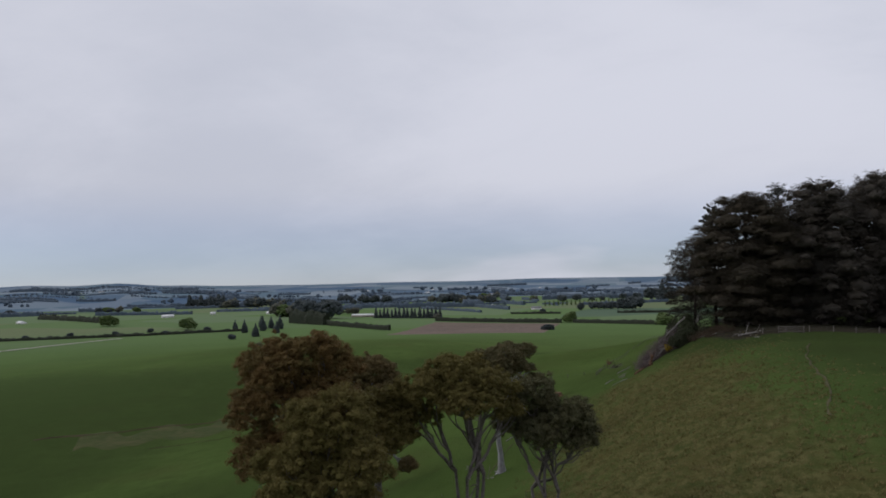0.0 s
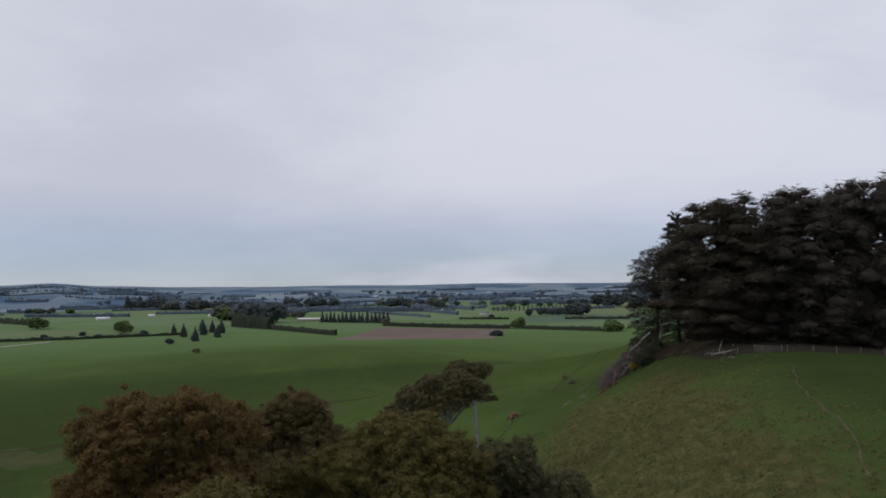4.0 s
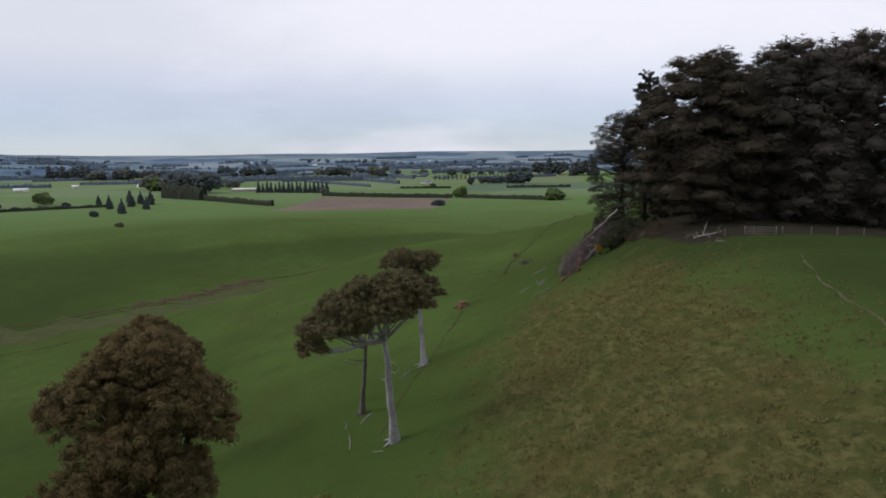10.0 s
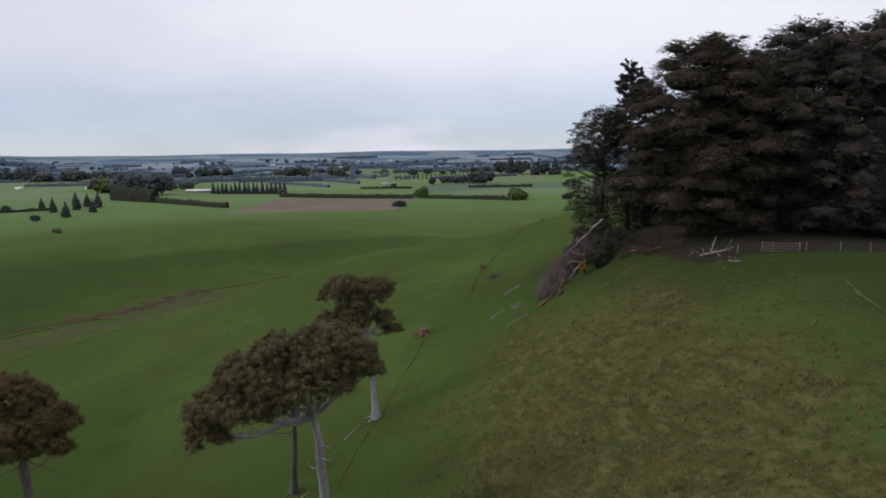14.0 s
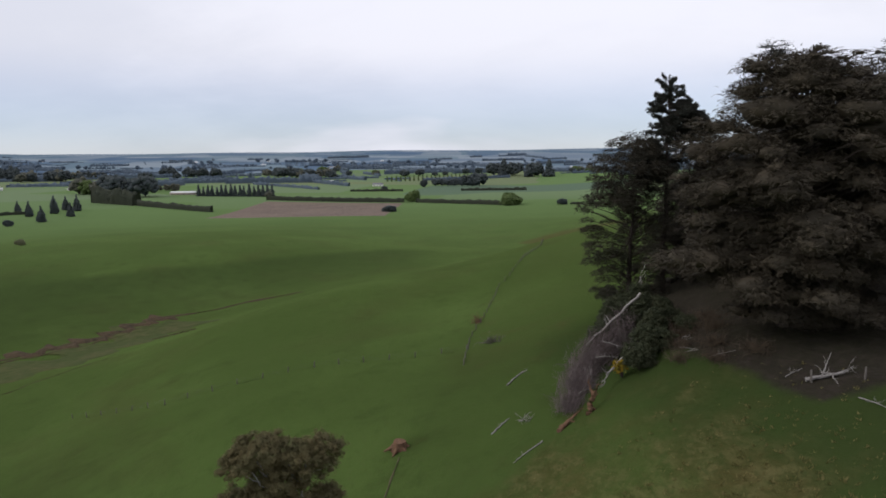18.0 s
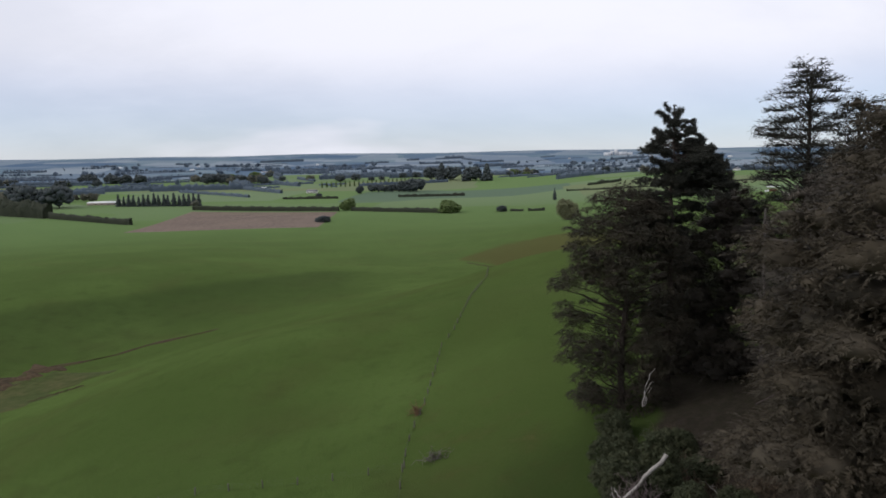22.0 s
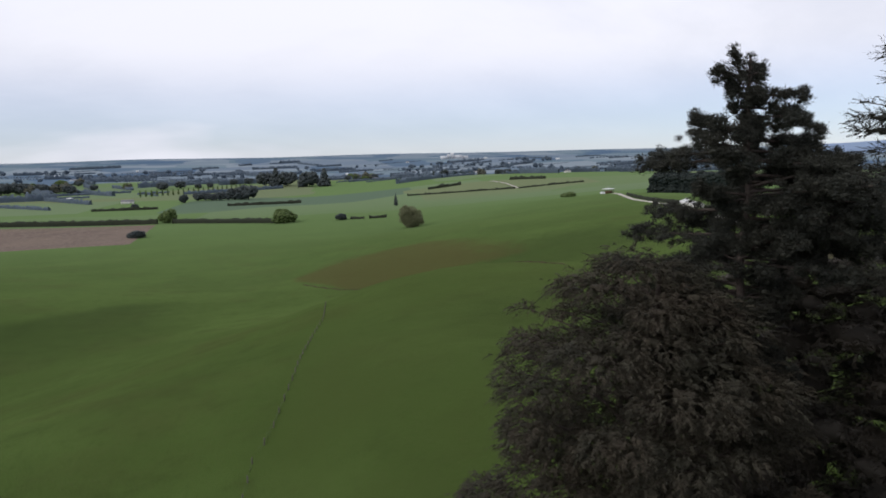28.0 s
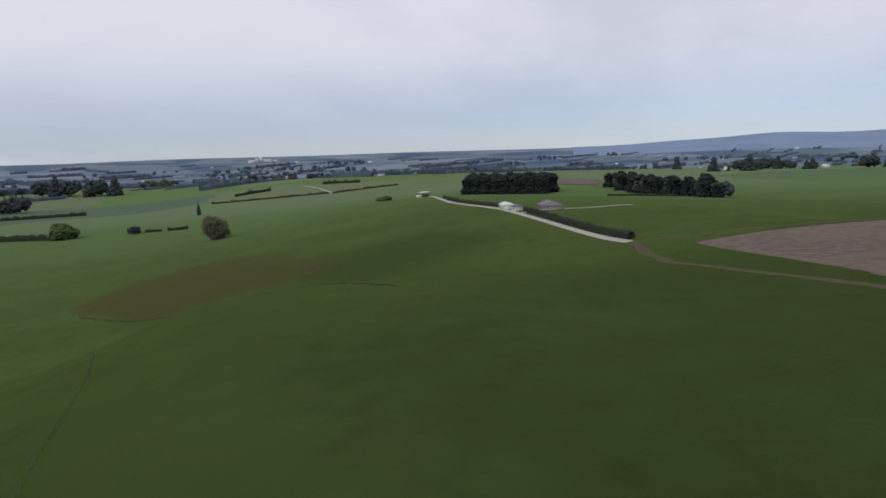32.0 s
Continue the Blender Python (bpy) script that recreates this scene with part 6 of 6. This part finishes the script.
for x, y, s, fl in ((-393, 968, 1.4, 1.0), (-387, 1039, 1.3, 1.0), (-425, 1080, 1.5, 1.1), (-440, 1040, 1.3, 1.1), (-410, 1119, 1.5, 1.1), (-430, 1130, 1.4, 1.0), (-455, 1150, 1.4, 1.0), (-475, 1085, 1.2, 1.0)):
    stand("conifer_tree", SPIRE, x, y, s, "dark pyramid-shaped conifer on the plain", x % 7 * 50, "conifers on the plain", fl)
for x, y, s in ((-409, 921, 0.9), (-575, 1120, 2.0), (-520, 1078, 0.9), (-640, 1010, 0.8), (-560, 1015, 0.8), (-700, 985, 0.8), (-610, 1060, 0.8), (-760, 1180, 2.2), (-740, 940, 0.8)):
    stand("round_tree", ROUND_B if s < 1 else ROUND_A, x, y, s, "rounded tree in the paddocks", x % 11 * 30, "trees in the paddocks", 0.9, 1.5)
for k in range(6):
    stand("rusty_tree", ROUND_C, -470 + 17 * k + (k % 3) * 5, 1505 + (k * 37) % 60, 1.0 + 0.2 * (k % 3), "tall brownish budding tree", k * 60, "budding trees by the barn")
for k in range(22):
    stand("poplar_tree", POPLAR, 60 + 12 * k, 1850 + 7 * k, 0.9, "slim poplar in a row", k * 40, "row of poplars")


def building(name, x, y, size, turn, wall_mat, roof_mat, label, pitch=0.5, windows=3, over=0.5, category="house", hip=0.0):
    """A low building with gabled or hipped roof, windows and a door."""
    lx, ly, h = size
    it = thing(name, on_ground(x, y), label, category, turn=turn)
    part_mesh("wall", Shape().box((0, 0, h / 2 - 0.5), (lx, ly, h + 1)).mesh("wall", wall_mat, False), it)
    ax, ay, t = lx / 2 + over, ly / 2 + over, h + ly / 2 * pitch
    v = [(-ax, -ay, h), (ax, -ay, h), (ax, ay, h), (-ax, ay, h), (-ax + hip, 0, t), (ax - hip, 0, t),
         (-ax, -ay, h - 0.25), (ax, -ay, h - 0.25), (ax, ay, h - 0.25), (-ax, ay, h - 0.25)]
    f = [(0, 1, 5, 4), (2, 3, 4, 5), (6, 9, 8, 7), (0, 6, 7, 1), (1, 7, 8, 2), (2, 8, 9, 3), (3, 9, 6, 0)]
    part_mesh("roof", mesh_of("roof", v, [np.array(f), np.array([(3, 0, 4), (1, 2, 5)])], roof_mat), it)
    for side in (-1, 1):
        for k in range(windows):
            wx = (k + 0.5) / windows * lx - lx / 2
            door = k == windows // 2
            part_mesh("door" if door else "window", Shape().box((wx, side * (ly / 2 + 0.03), 1.05 if door else 1.5), (1.0 if door else min(2.2, lx / windows * 0.55), 0.08, 2.1 if door else 1.2)).mesh("window", GLASS_DARK, False), it)
    return it


house = building("farmhouse", 383, 478, (21, 10, 2.7), 62, BRICK_WALL, ROOF_GREY, "long brick farmhouse with a grey hipped roof", 0.55, 6, hip=5.0)
part_mesh("chimney", Shape().box((3, 1, 4.6), (0.9, 0.7, 2.4)).mesh("chimney", BRICK_WALL, False), house)
building("garage", 378, 512, (12, 8, 3.0), 62, WHITE_WALL, ROOF_WHITE, "white weatherboard garage with pale roof", 0.4, 3)
building("garage", 371, 496, (7, 6, 2.6), 62, WHITE_WALL, ROOF_GREY, "small white outbuilding by the drive", 0.4, 2)
building("barn", -337, 1436, (54, 16, 4.2), -10, BRICK_WALL, ROOF_WHITE, "long barn with a pale iron roof", 0.25, 5, category="barn")
shelter = thing("hay_shelter", on_ground(529, 790), "open hay shelter with pale roof on posts", "shelter", turn=30)
part_mesh("roof", Shape().box((0, 0, 5.2), (15, 9, 0.5)).mesh("roof", ROOF_WHITE, False), shelter)
for k in range(6):
    part_mesh("post", Shape().box(((k % 3 - 1) * 6.5, (k // 3 - 0.5) * 7.5, 2.4), (0.35, 0.35, 5.4)).mesh("post", POST_WOOD, False), shelter)
part_mesh("hay", Shape().box((1, 0, 1.4), (10, 5, 2.8)).mesh("hay", ROT_WOOD, False), shelter)
tank = thing("water_tank", on_ground(560, 840), "pale round water tank by the road", "tank")
part_mesh("drum", Shape().tube([(0, 0, -0.5), (0, 0, 3.2), (0, 0, 3.6)], (3.4, 3.4, 2.4), 16).mesh("drum", SMOKE_WHITE), tank)

# plantation block and the shelterbelts on the rise
rows = np.random.default_rng(5)
for k in range(90):
    u, v = 0.08 + 0.84 * (k % 18) / 17, k // 18
    x, y = 722 + 50 * u + v * 11 + rows.normal() * 1.5, 948 - 132 * u + v * 5 + rows.normal() * 1.5
    stand("plantation_pine", BLOCK, x, y, 1.0 + rows.normal() * 0.07, "dark pine of a square plantation", rows.uniform(0, 360), "plantation pines", 1.0, 1.5)
for k in range(46):
    u = k / 45
    x, y = 925 - 235 * u + rows.normal() * 5, 826 - 296 * u + rows.normal() * 5
    stand("shelterbelt_pine", BLOCK if k % 4 else FAR_B, x, y, (0.82 if k % 4 else 1.6) + rows.normal() * 0.12, "dark tree of a ragged shelterbelt", rows.uniform(0, 360), "shelterbelt trees", 0.95, 1.5)
for k in range(26):
    x, y = 1500 + rows.normal() * 120, 900 + rows.normal() * 60 - (k % 5) * 60
    stand("far_pine", FAR_SPIRE if k % 2 else FAR_B, x, y, 1.9 + rows.normal() * 0.3, "dark tree on a far rise", rows.uniform(0, 360), "trees on the far rise", 0.9, 1.5)


def countryside():
    """Hedges, tree clumps and farm buildings scattered over the far plain."""
    r = np.random.default_rng(17)
    kinds = (FAR_B, FAR_B, FAR_SPIRE, FAR_A, FAR_C)
    woods = Shape()
    for k in range(290):
        far = 1700 + 2100 * r.uniform() ** 0.9
        b = radians(r.uniform(-44, 78))
        x, y = 30 + far * math.sin(b), 100 + far * math.cos(b)
        turn = 0.22 + (math.pi / 2 if r.uniform() < 0.18 else 0) + r.normal() * 0.12
        long = r.uniform(70, 260)
        dx, dy = math.cos(turn) * long / 2, math.sin(turn) * long / 2
        tall = r.choice([3, 5, 8, 12]) * r.uniform(0.8, 1.2)
        # beyond 1500 m the leaves take the haze-coloured material
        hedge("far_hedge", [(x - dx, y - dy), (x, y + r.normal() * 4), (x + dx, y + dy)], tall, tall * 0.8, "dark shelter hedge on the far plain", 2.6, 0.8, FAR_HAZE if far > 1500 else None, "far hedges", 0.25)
    for k in range(105):
        far = 1900 + 1700 * r.uniform() ** 0.9
        b = radians(r.uniform(-44, 78))
        x, y = 30 + far * math.sin(b), 100 + far * math.cos(b)
        for j in range(r.integers(2, 8)):
            tx, ty, size, kind_of, turn = x + r.normal() * 45, y + r.normal() * 18, r.uniform(1.0, 2.1), kinds[r.integers(5)], r.uniform(0, 360)
            if far < 2500:
                stand("far_tree", kind_of, tx, ty, size, "dark tree on the far plain", turn, "far trees", 0.9, 1.5)
            else:
                for q in range(7):
                    lump = lumps(ball_points(1, 0.6) * 3.2 * size + np.array([[tx, ty, float(height(tx, ty)) + 5.0 * size]]), np.array([3.6 * size]), 0.9)
                    woods.add(*lump)
    for k in range(190):
        if k < 90:                          # the wooded rise to the west
            far, b = r.uniform(3000, 4200), radians(r.uniform(-48, -25))
        else:
            far, b = r.uniform(2400, 3600), radians(r.uniform(-25, 78))
        x, y, long = 30 + far * math.sin(b), 100 + far * math.cos(b), r.uniform(40, 190)
        m = int(long / 9)
        tx, ty = x + np.linspace(-0.5, 0.5, m) * long, y + np.linspace(-0.1, 0.1, m) * long + r.normal(size=m) * 6
        size = r.uniform(3.5, 6.5) * r.uniform(0.8, 1.25, m)
        woods.add(*lumps(np.stack([tx, ty, height(tx, ty) + size * 0.7], 1), size, 1.1))
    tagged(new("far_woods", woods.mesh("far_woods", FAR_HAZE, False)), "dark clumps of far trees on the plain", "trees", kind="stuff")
    for k in range(46):
        far = 1500 + 2400 * r.uniform()
        b = radians(r.uniform(-42, 70))
        x, y = 30 + far * math.sin(b), 100 + far * math.cos(b)
        building("far_house" if k % 3 else "far_barn", x, y, (r.uniform(10, 30), r.uniform(8, 13), r.uniform(3, 5)), r.uniform(0, 180), WHITE_WALL, ROOF_WHITE if k % 2 else ROOF_GREY, "small pale farm building far off", 0.5, 3, category="building")


countryside()
works = thing("dairy_factory", on_ground(1652, 3550), "white factory buildings far off on the plain", "factory")
for dx, w, d, h in ((0, 14, 30, 22), (30, 52, 40, 10), (-48, 34, 40, 7), (-22, 12, 26, 16), (76, 30, 36, 5)):
    part_mesh("hall", Shape().box((dx, 0, h / 2 + 4), (w, d, h + 12), -0.3).mesh("hall", SMOKE_WHITE, False), works)


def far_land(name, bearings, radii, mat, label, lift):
    """The distance, coloured with its haze: land far beyond the paddocks, rising to the skyline."""
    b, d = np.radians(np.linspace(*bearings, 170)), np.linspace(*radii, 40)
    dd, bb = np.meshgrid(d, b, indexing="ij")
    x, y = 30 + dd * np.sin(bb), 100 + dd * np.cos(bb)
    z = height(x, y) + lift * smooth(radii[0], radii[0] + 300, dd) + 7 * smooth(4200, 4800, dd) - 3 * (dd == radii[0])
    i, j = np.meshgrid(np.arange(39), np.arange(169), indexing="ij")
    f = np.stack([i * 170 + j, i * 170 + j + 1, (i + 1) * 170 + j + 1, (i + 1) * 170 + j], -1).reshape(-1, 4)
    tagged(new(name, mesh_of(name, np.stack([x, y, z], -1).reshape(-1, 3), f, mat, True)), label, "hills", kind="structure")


far_land("backdrop", (-65, 100), (2500, 4800), FAR_LAND, "far farmland, haze-tinted blue-grey, reaching to the skyline", 1.5)
far_land("backdrop", (50, 102), (3500, 4800), FAR_HILL, "long skyline hill tinted pale blue with haze", 6.0)

# woods, shelterbelts and single trees between the near paddocks and the distance
COMB = small_tree_meshes(20, 7, 1.2, 120, FAR_DARK, BARK_DARK, 82, "spire", grain=0.3)
far = np.random.default_rng(31)


def tree_row(name, a, b, step, meshes, size, label, group, spread=2.0):
    n = max(2, int(math.hypot(b[0] - a[0], b[1] - a[1]) / step))
    for k in range(n + 1):
        u = k / n
        stand(name, meshes[k % len(meshes)], a[0] + (b[0] - a[0]) * u + far.normal() * spread, a[1] + (b[1] - a[1]) * u + far.normal() * spread * 2, size * far.uniform(0.85, 1.15), label, far.uniform(0, 360), group, 1.0, 1.0)


tree_row("shelter_tree", (-302, 1391), (-165, 1364), 8.5, [COMB], 1.05, "tall dark conifer in a close shelterbelt", "close shelterbelt", 0.6)
tree_row("wood_tree", (-272, 2231), (-91, 2118), 15, [FAR_B, FAR_B, FAR_C], 2.3, "dark tree of a wood on the plain", "wood on the plain", 12)
tree_row("wood_tree", (-684, 2500), (-473, 2385), 17, [FAR_B, FAR_SPIRE], 2.3, "dark tree of a wood on the plain", "dark wood on the plain", 10)
tree_row("wood_tree", (391, 2034), (491, 1896), 22, [FAR_B, FAR_SPIRE, FAR_B], 3.0, "tall dark tree standing above the hedges", "tall trees on the plain", 8)
tree_row("wood_tree", (161, 1587), (248, 1566), 10, [FAR_B], 1.35, "dark tree in a short thick belt", "short thick belt", 2)
tree_row("wood_tree", (226, 1572), (250, 1566), 11, [FAR_B], 2.2, "taller dark tree at the end of a belt", "short thick belt", 2)
tree_row("willow", (-548, 1473), (-470, 1455), 17, [FAR_C, FAR_A], 2.6, "broad brownish-green budding willow", "budding willows", 6)
tree_row("dark_tree", (-454, 1401), (-402, 1394), 22, [FAR_B], 3.2, "very large dark tree by the willows", "large dark trees", 4)
tree_row("wood_tree", (-1163, 2307), (-1017, 2233), 17, [FAR_B, FAR_SPIRE], 3.0, "dark tree of a far wood", "far wood", 10)
tree_row("wood_tree", (-983, 2214), (-802, 2103), 20, [FAR_B, FAR_C], 2.4, "dark tree of a far wood", "far wood beyond the paddocks", 12)
for a, b, tall, label in (((-256, 1732), (-91, 1510), 5, "uneven line of shrubs between paddocks"), ((-125, 1815), (-32, 1612), 7, "dark hedge between paddocks"), ((-25, 1448), (78, 1429), 4, "low broken hedge between paddocks"),
                          ((-90, 2150), (5, 1943), 9, "dark hedge beyond a wood"), ((-505, 1949), (-381, 1955), 9, "long dark hedge on the plain"), ((191, 1416), (317, 1394), 4.5, "uneven line of shrubs between paddocks"),
                          ((241, 2326), (368, 2247), 13, "tall dark hedge on the plain"), ((-856, 1846), (-677, 1815), 7, "long dark hedge on the plain"), ((-1099, 1449), (-830, 1269), 9, "long dark hedge on the plain"), ((726, 687), (723, 593), 2.2, "low dark hedge on the rise"), ((498, 1330), (657, 1213), 2.5, "low uneven hedge along a paddock"), ((570, 1398), (643, 1403), 5, "short dark hedge in a paddock"), ((740, 1373), (782, 1307), 5, "short dark hedge in a paddock"), ((661, 1207), (779, 1178), 2.5, "low hedge along a farm lane")):
    # hedges further out than 1700 m are coloured with haze
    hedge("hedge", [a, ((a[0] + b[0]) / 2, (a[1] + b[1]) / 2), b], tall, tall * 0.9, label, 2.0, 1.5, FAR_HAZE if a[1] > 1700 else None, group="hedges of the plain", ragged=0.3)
stand("round_tree", ROUND_B, 42, 1444, 1.0, "dark round tree beside a low hedge", 0, "", 1.0, 1.0)
stand("round_tree", ROUND_B, 128, 1540, 1.3, "dark round tree alone in a paddock", 60, "", 1.2, 1.0)
stand("blossom_bush", FAR_C, -170, 1347, 1.1, "pale blossoming bush at the end of a hedge", 0, "", 0.9, 1.0)
stand("round_tree", ROUND_A, -608, 1180, 1.7, "rounded green tree in a paddock", 20, "", 0.9, 1.0)
building("white_house", 1364, 874, (9, 7, 6), 20, WHITE_WALL, ROOF_WHITE, "tall white house on a far rise", 0.6, 2)
draped("bare_field", quad_patch([(910, 919), (990, 1000), (1000, 899), (918, 848)]), 20, 20, PLOUGHED, "bare brown field beside a plantation", "field", 0.6)
# dark eroded foot of the brown bank, and a small slip above the gully
draped("bank_foot", strip([(117, 545), (122, 524), (129, 506), (136, 498), (146, 490)], 2.0, 0.5), 120, 7, PEAT, "dark eroded foot of a brown bank", "bank", 0.25, sunk=0.4)
draped("slip", strip([(158, 388), (153, 368), (150, 345), (149, 325)], 1.4, 1.2), 120, 7, PEAT, "narrow dark slip at the edge of a gully", "bank", 0.3, sunk=0.4)
